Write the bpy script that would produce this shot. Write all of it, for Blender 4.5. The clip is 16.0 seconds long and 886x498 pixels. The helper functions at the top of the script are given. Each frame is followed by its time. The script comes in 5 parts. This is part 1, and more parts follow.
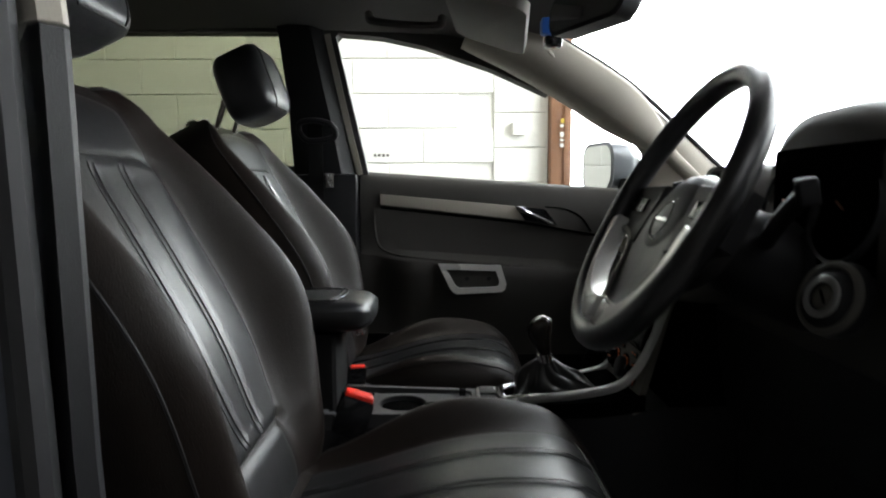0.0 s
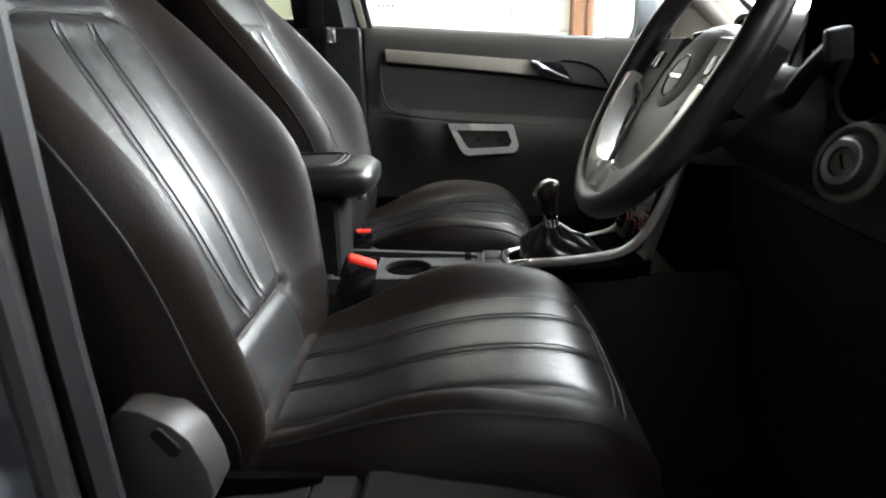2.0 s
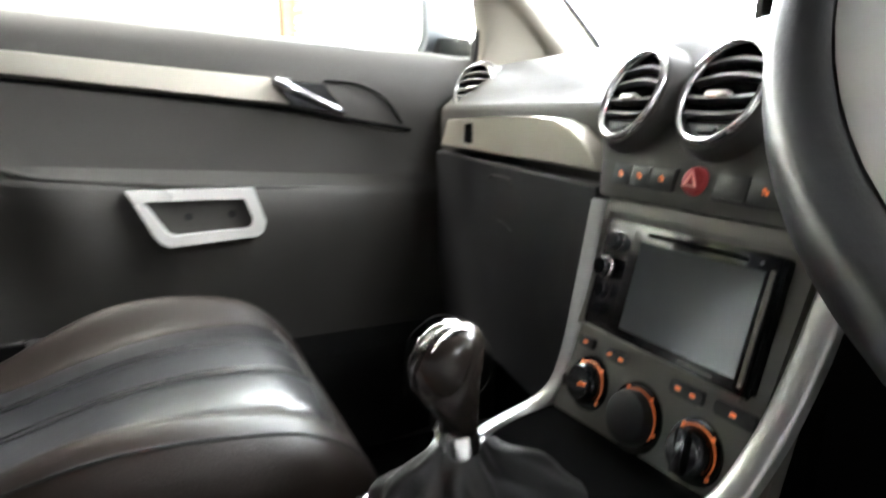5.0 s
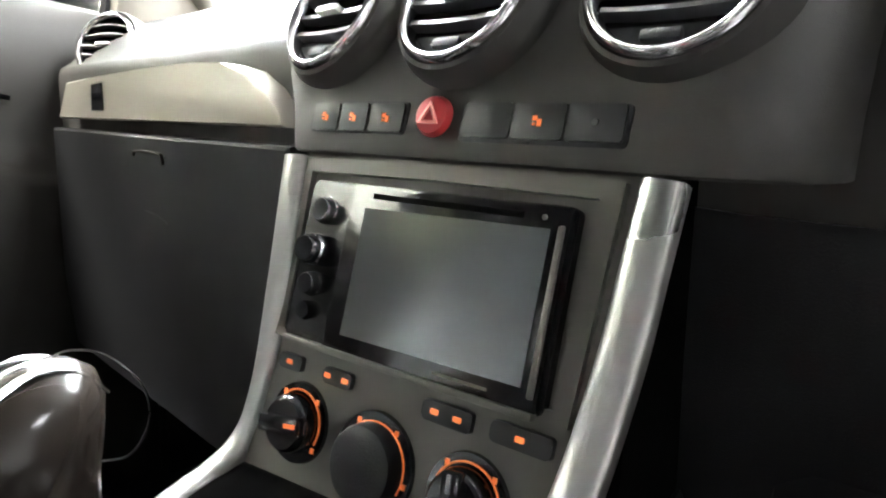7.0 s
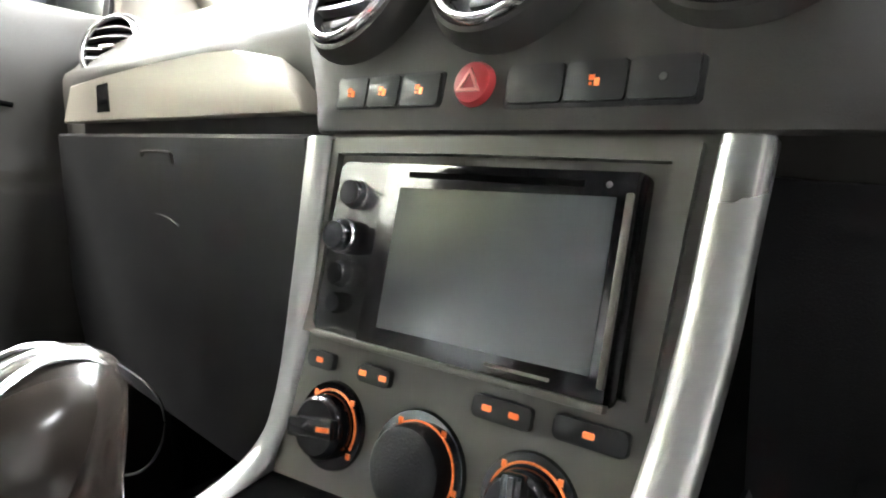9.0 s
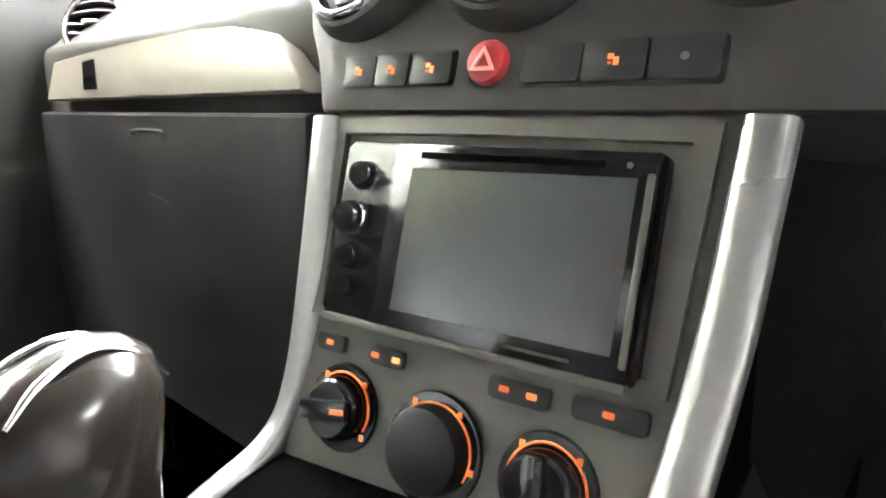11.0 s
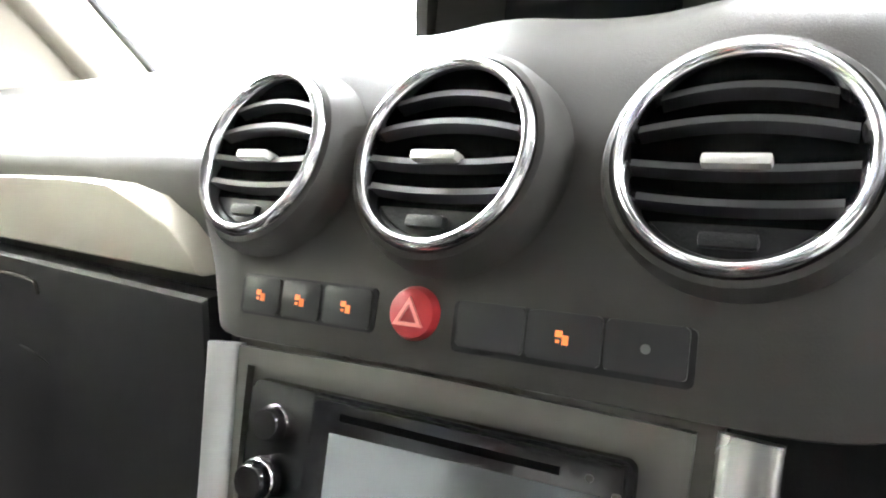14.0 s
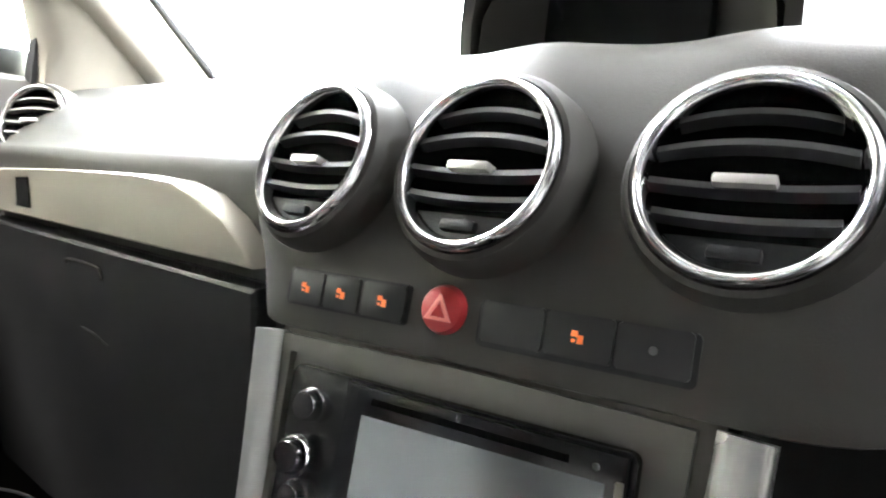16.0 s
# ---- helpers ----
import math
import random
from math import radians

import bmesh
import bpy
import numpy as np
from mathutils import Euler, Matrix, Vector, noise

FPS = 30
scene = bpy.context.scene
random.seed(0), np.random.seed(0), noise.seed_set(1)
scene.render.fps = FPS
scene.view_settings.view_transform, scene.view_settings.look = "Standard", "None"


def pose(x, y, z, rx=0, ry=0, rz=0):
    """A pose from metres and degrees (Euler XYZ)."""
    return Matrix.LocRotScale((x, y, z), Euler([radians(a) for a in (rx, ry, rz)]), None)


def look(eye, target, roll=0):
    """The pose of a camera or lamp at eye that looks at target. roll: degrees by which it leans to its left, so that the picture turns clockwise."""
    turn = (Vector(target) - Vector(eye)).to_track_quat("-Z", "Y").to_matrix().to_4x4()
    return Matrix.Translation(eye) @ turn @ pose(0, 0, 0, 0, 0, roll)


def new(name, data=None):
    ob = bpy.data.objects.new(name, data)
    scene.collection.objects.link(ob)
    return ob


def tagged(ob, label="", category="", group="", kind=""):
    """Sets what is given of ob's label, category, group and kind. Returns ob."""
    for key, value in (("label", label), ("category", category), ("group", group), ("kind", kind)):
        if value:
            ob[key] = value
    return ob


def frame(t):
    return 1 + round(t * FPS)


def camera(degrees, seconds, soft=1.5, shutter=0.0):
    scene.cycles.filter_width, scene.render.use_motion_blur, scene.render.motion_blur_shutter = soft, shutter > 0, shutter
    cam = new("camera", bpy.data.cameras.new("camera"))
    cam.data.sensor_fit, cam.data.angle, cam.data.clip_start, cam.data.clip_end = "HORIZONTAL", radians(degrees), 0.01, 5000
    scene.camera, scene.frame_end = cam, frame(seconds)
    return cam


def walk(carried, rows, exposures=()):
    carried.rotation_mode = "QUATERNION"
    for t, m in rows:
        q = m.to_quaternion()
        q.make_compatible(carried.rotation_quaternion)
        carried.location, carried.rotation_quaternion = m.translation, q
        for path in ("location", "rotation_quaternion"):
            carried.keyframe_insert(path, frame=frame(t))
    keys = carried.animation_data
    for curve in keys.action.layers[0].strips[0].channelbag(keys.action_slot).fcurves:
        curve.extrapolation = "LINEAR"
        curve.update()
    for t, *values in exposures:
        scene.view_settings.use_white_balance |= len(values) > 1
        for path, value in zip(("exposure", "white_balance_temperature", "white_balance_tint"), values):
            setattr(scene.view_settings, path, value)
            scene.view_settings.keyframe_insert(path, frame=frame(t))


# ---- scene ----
cam = camera(69.4, 16.0, 2.0, 0.4)
PATH = [
    (0, (0.1104, 0.2271, 1.1631), (0.0962, 2.2180, 0.9730), -0.22),
    (0.5, (0.1650, 0.1487, 1.0331), (0.0967, 2.1449, 0.9312), 0.05),
    (1, (0.1685, 0.1197, 0.9741), (0.0902, 2.1121, 0.8181), -1.12),
    (1.5, (0.1495, 0.1757, 1.0514), (0.0811, 2.1623, 0.8301), 0.19),
    (2, (0.1382, 0.2593, 1.1677), (0.0559, 2.1583, 0.5458), -1.24),
    (2.5, (0.1197, 0.3970, 1.2324), (0.0485, 2.2726, 0.5418), -1.60),
    (3, (0.1394, 0.5437, 1.1953), (-0.0695, 2.4259, 0.5521), -2.34),
    (3.5, (0.1366, 0.6140, 1.1477), (-0.2325, 2.4853, 0.5459), -5.90),
    (4, (0.1157, 0.7186, 1.1060), (-0.0932, 2.6336, 0.5682), -3.83),
    (4.5, (0.1131, 0.8982, 1.0668), (0.4154, 2.8263, 0.6300), -0.33),
    (4.8, (0.1016, 0.9395, 1.0639), (0.7672, 2.7673, 0.5990), -0.55),
    (5, (0.1274, 0.9726, 1.0657), (0.9220, 2.7575, 0.6381), -0.41),
    (5.2, (0.1130, 0.9919, 1.0672), (1.1326, 2.6864, 0.7691), 0.15),
    (7.3, (0.2118, 1.1072, 1.0060), (1.8166, 2.2479, 0.6543), 3.08),
    (7.5, (0.2109, 1.1114, 1.0033), (1.8165, 2.2620, 0.6902), 4.20),
    (8, (0.2145, 1.1174, 1.0015), (1.8021, 2.2852, 0.6616), 3.68),
    (8.5, (0.2163, 1.1247, 0.9990), (1.7879, 2.3143, 0.6602), 3.26),
    (9, (0.2155, 1.1258, 0.9963), (1.7881, 2.3147, 0.6595), 0.43),
    (9.5, (0.2102, 1.1221, 0.9962), (1.7749, 2.3279, 0.6838), -0.83),
    (9.7, (0.2124, 1.1232, 0.9931), (1.7859, 2.3170, 0.6786), -0.27),
    (11.8, (0.2080, 1.1510, 1.0120), (1.8251, 2.2443, 0.5690), -0.30),
    (12, (0.2143, 1.1557, 1.0434), (1.8579, 2.2165, 0.6275), -0.42),
    (12.5, (0.2403, 1.1692, 1.0861), (1.9702, 2.1218, 0.7698), -2.05),
    (13, (0.2570, 1.1690, 1.0847), (2.0198, 2.0572, 0.7632), -1.99),
    (13.5, (0.2641, 1.1682, 1.0840), (2.0191, 2.0632, 0.7393), -1.76),
    (14, (0.2558, 1.1695, 1.0802), (1.9910, 2.1024, 0.7351), -0.59),
    (14.5, (0.2543, 1.1667, 1.0844), (2.0023, 2.0888, 0.7772), 0.35),
    (15, (0.2464, 1.1609, 1.0837), (2.0014, 2.0934, 0.8598), 1.79),
    (15.5, (0.2457, 1.1570, 1.0762), (1.9827, 2.1083, 0.7974), 2.13),
    (16, (0.2395, 1.1562, 1.0803), (1.9163, 2.2011, 0.7690), 1.47),
]
EXPOSURES = [(0.0, 1.75), (1.0, 2.3), (2.0, 3.0), (3.0, 2.9), (4.0, 3.3), (5.0, 4.75), (7.5, 5.4), (8.2, 5.5), (9.7, 5.85), (12.0, 6.0), (13.5, 5.9), (16.0, 5.3)]
walk(cam, [(t, look(eye, target, roll)) for t, eye, target, roll in PATH], EXPOSURES)

# ---- light ----
world = bpy.data.worlds.new("sky")
scene.world = world
world.use_nodes = True
wn = world.node_tree.nodes
sky = wn.new("ShaderNodeTexSky")
sky.sky_type = "NISHITA"
sky.sun_disc = False
sky.sun_elevation, sky.sun_rotation = radians(76), radians(80)
sky.air_density, sky.dust_density = 1.0, 4.0
wn["Background"].inputs["Strength"].default_value = 0.15
world.node_tree.links.new(sky.outputs[0], wn["Background"].inputs["Color"])
sun = new("sun", bpy.data.lights.new("sun", "SUN"))
sun.data.energy, sun.data.angle, sun.data.color = 0.55, radians(30), (1.0, 0.98, 0.95)
sun.matrix_world = look((1.7, 1.6, 8), (0, 1.3, 1))


def area(name, eye, target, w, h, watts, color=(1, 1, 1)):
    lamp = new(name, bpy.data.lights.new(name, "AREA"))
    lamp.data.shape, lamp.data.size, lamp.data.size_y = "RECTANGLE", w, h
    lamp.data.energy, lamp.data.color = watts, color
    lamp.matrix_world = look(eye, target)
    return lamp


# unseen lamp added to fill the driver's seat, pillar and door
area("unseen_lamp", (1.2, -2.3, 4.0), (-0.2, 0.5, 0.9), 2.0, 0.6, 7.5, (0.95, 0.97, 1.0))
# an unseen lamp added over the side wall to brighten it
area("unseen_lamp", (-0.9, 3.2, 3.9), (-0.5, 4.2, 0.9), 3.0, 0.6, 29, (1.0, 0.97, 0.90))


# ---- materials ----
def mat(name, color, rough=0.5, metal=0.0, spec=0.5, bump=0.0, scale=200.0, vary=0.0, kind="noise", rvary=0.0, coat=0.0, vscale=6.0):
    m = bpy.data.materials.new(name)
    m.use_nodes = True
    nt = m.node_tree
    b = nt.nodes["Principled BSDF"]
    b.inputs["Base Color"].default_value = (*color, 1)
    b.inputs["Roughness"].default_value = rough
    b.inputs["Metallic"].default_value = metal
    b.inputs["Specular IOR Level"].default_value = spec
    b.inputs["Coat Weight"].default_value = coat
    b.inputs["Coat Roughness"].default_value = 0.15
    tc = nt.nodes.new("ShaderNodeTexCoord")
    if vary or rvary:
        n1 = nt.nodes.new("ShaderNodeTexNoise")
        n1.inputs["Scale"].default_value, n1.inputs["Detail"].default_value = vscale, 6
        nt.links.new(tc.outputs["Object"], n1.inputs["Vector"])
        if vary:
            mix = nt.nodes.new("ShaderNodeMix")
            mix.data_type = "RGBA"
            mix.inputs["A"].default_value = (*[c * (1 - vary) for c in color], 1)
            mix.inputs["B"].default_value = (*[min(1, c * (1 + vary)) for c in color], 1)
            nt.links.new(n1.outputs["Fac"], mix.inputs["Factor"])
            nt.links.new(mix.outputs["Result"], b.inputs["Base Color"])
        if rvary:
            mr = nt.nodes.new("ShaderNodeMapRange")
            mr.inputs["From Min"].default_value, mr.inputs["From Max"].default_value = 0.3, 0.7
            mr.inputs["To Min"].default_value, mr.inputs["To Max"].default_value = rough - rvary, rough + rvary
            nt.links.new(n1.outputs["Fac"], mr.inputs["Value"])
            nt.links.new(mr.outputs["Result"], b.inputs["Roughness"])
    if bump:
        if kind == "leather":
            t = nt.nodes.new("ShaderNodeTexVoronoi")
            t.feature = "DISTANCE_TO_EDGE"
            t.inputs["Scale"].default_value = scale
            out = t.outputs["Distance"]
        else:
            t = nt.nodes.new("ShaderNodeTexNoise")
            t.inputs["Scale"].default_value, t.inputs["Detail"].default_value = scale, 4
            out = t.outputs["Fac"]
        nt.links.new(tc.outputs["Object"], t.inputs["Vector"])
        bp = nt.nodes.new("ShaderNodeBump")
        bp.inputs["Strength"].default_value, bp.inputs["Distance"].default_value = bump, 0.001
        nt.links.new(out, bp.inputs["Height"])
        if kind == "leather":
            wr = nt.nodes.new("ShaderNodeTexNoise")
            wr.inputs["Scale"].default_value, wr.inputs["Detail"].default_value, wr.inputs["Distortion"].default_value = 34.0, 5, 1.2
            nt.links.new(tc.outputs["Object"], wr.inputs["Vector"])
            bw = nt.nodes.new("ShaderNodeBump")
            bw.inputs["Strength"].default_value, bw.inputs["Distance"].default_value = 0.14, 0.003
            nt.links.new(wr.outputs["Fac"], bw.inputs["Height"])
            nt.links.new(bw.outputs["Normal"], bp.inputs["Normal"])
        nt.links.new(bp.outputs["Normal"], b.inputs["Normal"])
    return m


def glow(name, color, strength):
    m = mat(name, color)
    b = m.node_tree.nodes["Principled BSDF"]
    b.inputs["Emission Color"].default_value = (*color, 1)
    b.inputs["Emission Strength"].default_value = strength
    return m


def glassy(name, color):
    m = bpy.data.materials.new(name)
    m.use_nodes = True
    nt = m.node_tree
    nt.nodes.remove(nt.nodes["Principled BSDF"])
    tr, gl, mx = nt.nodes.new("ShaderNodeBsdfTransparent"), nt.nodes.new("ShaderNodeBsdfGlossy"), nt.nodes.new("ShaderNodeMixShader")
    tr.inputs["Color"].default_value = (*color, 1)
    gl.inputs["Roughness"].default_value = 0.02
    mx.inputs[0].default_value = 0.035
    nt.links.new(tr.outputs[0], mx.inputs[1])
    nt.links.new(gl.outputs[0], mx.inputs[2])
    nt.links.new(mx.outputs[0], nt.nodes["Material Output"].inputs[0])
    return m


LEATHER = mat("black_leather", (0.0095, 0.0095, 0.0102), 0.33, spec=0.58, bump=0.42, scale=270, kind="leather", vary=0.15, rvary=0.02)
WHEEL_LEATHER = mat("worn_wheel_leather", (0.012, 0.012, 0.0125), 0.33, spec=0.6, bump=0.12, scale=900, kind="leather", vary=0.2, rvary=0.06)
LEATHER_SIDE = mat("brown_black_leather", (0.0105, 0.0074, 0.0059), 0.42, spec=0.22, bump=0.5, scale=420, kind="leather", vary=0.2, rvary=0.02)
THREAD = mat("seam_thread", (0.012, 0.012, 0.012), 0.6)
GAITER = mat("soft_gaiter_leather", (0.007, 0.007, 0.0072), 0.36, spec=0.60, bump=0.25, scale=500, kind="leather", vary=0.2)
CONSOLE = mat("grey_console_plastic", (0.040, 0.040, 0.041), 0.48, spec=0.4, bump=0.2, scale=1100, vary=0.1)
HUB = mat("satin_hub_plastic", (0.014, 0.0137, 0.013), 0.38, spec=0.35, bump=0.12, scale=900, vary=0.12, rvary=0.05)
PLASTIC = mat("black_plastic", (0.0105, 0.0105, 0.0115), 0.50, spec=0.25, bump=0.25, scale=900, vary=0.15, rvary=0.05)
DARK_PAD = mat("soft_dash_pad", (0.049, 0.0465, 0.0425), 0.55, spec=0.14, bump=0.14, scale=1300, vary=0.12, rvary=0.05)
KNOB = mat("smoked_knob", (0.015, 0.012, 0.010), 0.20, spec=0.38, rvary=0.04)
SLAT = mat("vent_slat_plastic", (0.022, 0.022, 0.023), 0.34, spec=0.6)
SWITCH = mat("dark_switch_plastic", (0.020, 0.020, 0.0205), 0.42, spec=0.35, bump=0.1, scale=1500, vary=0.1)
GLOSS_BLACK = mat("gloss_black", (0.008, 0.008, 0.009), 0.12, spec=0.6)
BEZEL = mat("satin_black_bezel", (0.007, 0.007, 0.0075), 0.26, spec=0.28, rvary=0.03)
# gap and recess black, shade put into the colour; also plain black parts
SHADE_BLACK = mat("shade_black", (0.003, 0.003, 0.003), 0.9, spec=0.0)
WHEEL_SILVER = mat("pale_silver_paint", (0.58, 0.57, 0.54), 0.30, metal=0.35, rvary=0.05, vary=0.05)
SILVER = mat("satin_silver_paint", (0.40, 0.40, 0.39), 0.30, metal=0.75, rvary=0.05, vary=0.06)
WARM_SILVER = mat("warm_silver_trim", (0.385, 0.362, 0.305), 0.42, metal=0.35, vary=0.08, rvary=0.05)
GREY_FASCIA = mat("grey_fascia", (0.105, 0.10, 0.087), 0.46, metal=0.25, vary=0.08)
CHROME = mat("chrome", (0.82, 0.82, 0.83), 0.17, metal=1.0)
BEIGE = mat("beige_pillar_trim", (0.34, 0.315, 0.265), 0.7, bump=0.2, scale=500, vary=0.08)
HEADLINER = mat("dark_headliner_cloth", (0.05, 0.048, 0.045), 0.9, bump=0.5, scale=800, vary=0.15)
CARPET = mat("black_carpet", (0.010, 0.010, 0.010), 0.95, spec=0.08, bump=0.8, scale=500, vary=0.3)
RED = mat("red_plastic", (0.75, 0.03, 0.015), 0.35)
HAZARD = mat("red_hazard_plastic", (0.36, 0.022, 0.026), 0.4)
BODY = mat("grey_blue_paint", (0.16, 0.17, 0.195), 0.30, metal=0.15, coat=0.5, vary=0.05)
VALANCE = mat("seat_side_plastic", (0.040, 0.037, 0.034), 0.42, spec=0.45, bump=0.15, scale=1200, vary=0.1)
VISOR = mat("visor_cloth", (0.09, 0.083, 0.074), 0.85, bump=0.3, scale=700, vary=0.1)
RUBBER = mat("rubber_seal", (0.014, 0.014, 0.015), 0.55, vary=0.2)
AMBER = glow("amber_backlight", (0.9, 0.19, 0.04), 0.0050)
NEEDLE = mat("orange_needle", (0.12, 0.03, 0.008), 0.5)
WHITE_MARK = mat("white_print", (0.13, 0.13, 0.13), 0.5)
SCREEN = mat("screen_glass", (0.052, 0.058, 0.060), 0.16, spec=0.9, rvary=0.03, vary=0.25, vscale=14, coat=0.2)
GLASS = glassy("clear_glass", (0.93, 0.95, 0.93))
TINT = glassy("tinted_glass", (0.50, 0.52, 0.44))
WALL_PAINT = mat("white_wall_paint", (0.80, 0.79, 0.74), 0.7, bump=0.6, scale=45, vary=0.05, vscale=3)
MORTAR = mat("painted_mortar", (0.74, 0.73, 0.68), 0.85, bump=0.6, scale=60, vary=0.1)
WOOD = mat("brown_stained_timber", (0.22, 0.105, 0.055), 0.6, bump=0.5, scale=60, vary=0.35, vscale=20)
CONCRETE = mat("workshop_concrete", (0.16, 0.155, 0.15), 0.8, bump=0.5, scale=80, vary=0.25)
MIRROR = mat("mirror_glass", (0.8, 0.82, 0.82), 0.03, metal=1.0)
# grey of the unseen walls, set by how much light they bounce
UNSEEN_GREY = mat("unseen_shell_grey", (0.18, 0.175, 0.165), 0.8, vary=0.3, vscale=2)
PAPER = mat("white_label", (0.7, 0.68, 0.62), 0.6, vary=0.1)


# ---- mesh helpers ----
def part(name, bm, material, parent=None, label="", sharp=35):
    me = bpy.data.meshes.new(name)
    bmesh.ops.recalc_face_normals(bm, faces=bm.faces)
    bm.to_mesh(me)
    bm.free()
    for p in me.polygons:
        p.use_smooth = True
    me.set_sharp_from_angle(angle=radians(sharp))
    me.materials.append(material)
    ob = new(name, me)
    if parent:
        ob.parent = parent
    if label:
        ob["label"] = label
    return ob


def thing(name, label, category, group="", at=(0, 0, 0)):
    ob = tagged(new(name), label, category, group)
    ob.location = at
    return ob


def single(name, bm, material, label, category, group="", kind="", sharp=35):
    return tagged(part(name, bm, material, None, "", sharp), label, category, group, kind)


def box(lo, hi, bevel=0.0, seg=2, m=None):
    bm = bmesh.new()
    bmesh.ops.create_cube(bm, size=1)
    for v in bm.verts:
        v.co = Vector([lo[i] + (v.co[i] + 0.5) * (hi[i] - lo[i]) for i in range(3)])
    if bevel:
        bmesh.ops.bevel(bm, geom=list(bm.edges), offset=bevel, segments=seg, profile=0.6, affect="EDGES")
    if m is not None:
        bmesh.ops.transform(bm, matrix=m, verts=bm.verts)
    return bm


def loft(rings, cap=True, closed=True):
    bm = bmesh.new()
    rows = [[bm.verts.new(p) for p in r] for r in rings]
    n = len(rows[0])
    for a, b in zip(rows, rows[1:]):
        for i in range(n if closed else n - 1):
            j = (i + 1) % n
            bm.faces.new((a[i], a[j], b[j], b[i]))
    if cap:
        bm.faces.new(rows[0])
        bm.faces.new(rows[-1])
    return bm


def smooth_path(pts, steps=8):
    """Catmull-Rom through the points."""
    pts = [Vector(p) for p in pts]
    p = [2 * pts[0] - pts[1], *pts, 2 * pts[-1] - pts[-2]]
    out = []
    for i in range(1, len(p) - 2):
        for k in range(steps):
            t = k / steps
            a, b, c, d = p[i - 1], p[i], p[i + 1], p[i + 2]
            out.append(0.5 * (2 * b + (c - a) * t + (2 * a - 5 * b + 4 * c - d) * t * t + (3 * b - a - 3 * c + d) * t ** 3))
    return out + [pts[-1]]


def sweep(path, section, up=(0, 0, 1), cap=True, closed=False, scale=None):
    """A section of (side, up) pairs along a path."""
    path = [Vector(p) for p in path]
    rings, n = [], len(path)
    for i, p in enumerate(path):
        if closed:
            d = path[(i + 1) % n] - path[i - 1]
        else:
            d = path[min(i + 1, n - 1)] - path[max(i - 1, 0)]
        d.normalize()
        side = d.cross(Vector(up)).normalized()
        top = side.cross(d)
        k = scale(i / max(1, n - 1)) if scale else 1
        rings.append([p + k * (side * a + top * b) for a, b in section])
    if closed:
        rings.append(rings[0])
        bm = loft(rings, cap=False)
        bmesh.ops.remove_doubles(bm, verts=bm.verts, dist=1e-6)
        return bm
    return loft(rings, cap)


def ring_section(r, n=8, flat=1.0):
    return [(r * math.cos(2 * math.pi * i / n), flat * r * math.sin(2 * math.pi * i / n)) for i in range(n)]


def tube(path, r, n=8, steps=6, smooth=True, **kw):
    return sweep(smooth_path(path, steps) if smooth else path, ring_section(r, n), **kw)


def lathe(profile, n=40, m=None, closed_end=False):
    """Profile of (radius, height) turned about z."""
    bm = bmesh.new()
    rows = []
    for r, h in profile:
        if r < 1e-6:
            rows.append([bm.verts.new((0, 0, h))])
        else:
            rows.append([bm.verts.new((r * math.cos(2 * math.pi * i / n), r * math.sin(2 * math.pi * i / n), h)) for i in range(n)])
    for a, b in zip(rows, rows[1:]):
        for i in range(n):
            j = (i + 1) % n
            q = [a[i % len(a)], a[j % len(a)], b[j % len(b)], b[i % len(b)]]
            q = list(dict.fromkeys(q))
            if len(q) > 2:
                bm.faces.new(q)
    if m is not None:
        bmesh.ops.transform(bm, matrix=m, verts=bm.verts)
    return bm


def frame_at(p, x, y):
    """A matrix whose x and y axes lie along the given ways and whose z is their normal."""
    x, y = Vector(x).normalized(), Vector(y).normalized()
    z = x.cross(y).normalized()
    return Matrix.Translation(p) @ Matrix((x, y, z)).transposed().to_4x4()


def prism(outline, lo, hi, m=None, bevel=0.0, seg=2):
    """An outline of (x, y) drawn out from z = lo to hi."""
    bm = bmesh.new()
    a = [bm.verts.new((x, y, lo)) for x, y in outline]
    b = [bm.verts.new((x, y, hi)) for x, y in outline]
    n = len(a)
    bm.faces.new(a[::-1])
    top = bm.faces.new(b)
    for i in range(n):
        bm.faces.new((a[i], a[(i + 1) % n], b[(i + 1) % n], b[i]))
    if bevel:
        bmesh.ops.bevel(bm, geom=list(top.edges), offset=bevel, segments=seg, profile=0.6, affect="EDGES")
    if m is not None:
        bmesh.ops.transform(bm, matrix=m, verts=bm.verts)
    return bm


def rounded(w, h, r, n=5):
    """A rounded rectangle about the origin."""
    out = []
    for cx, cy, a0 in ((w / 2 - r, h / 2 - r, 0), (-w / 2 + r, h / 2 - r, 90), (-w / 2 + r, -h / 2 + r, 180), (w / 2 - r, -h / 2 + r, 270)):
        for k in range(n + 1):
            a = radians(a0 + 90 * k / n)
            out.append((cx + r * math.cos(a), cy + r * math.sin(a)))
    return out


def band(outer, inner, lo, hi, m=None):
    """A flat ring between two outlines of equal count, drawn out from lo to hi."""
    bm = bmesh.new()
    rows = [[bm.verts.new((x, y, z)) for x, y in o] for o, z in ((outer, lo), (outer, hi), (inner, hi), (inner, lo))]
    n = len(outer)
    for k in range(4):
        a, b = rows[k], rows[(k + 1) % 4]
        for i in range(n):
            j = (i + 1) % n
            bm.faces.new((a[i], a[j], b[j], b[i]))
    if m is not None:
        bmesh.ops.transform(bm, matrix=m, verts=bm.verts)
    return bm


def smooth01(t):
    t = max(0.0, min(1.0, t))
    return t * t * (3 - 2 * t)


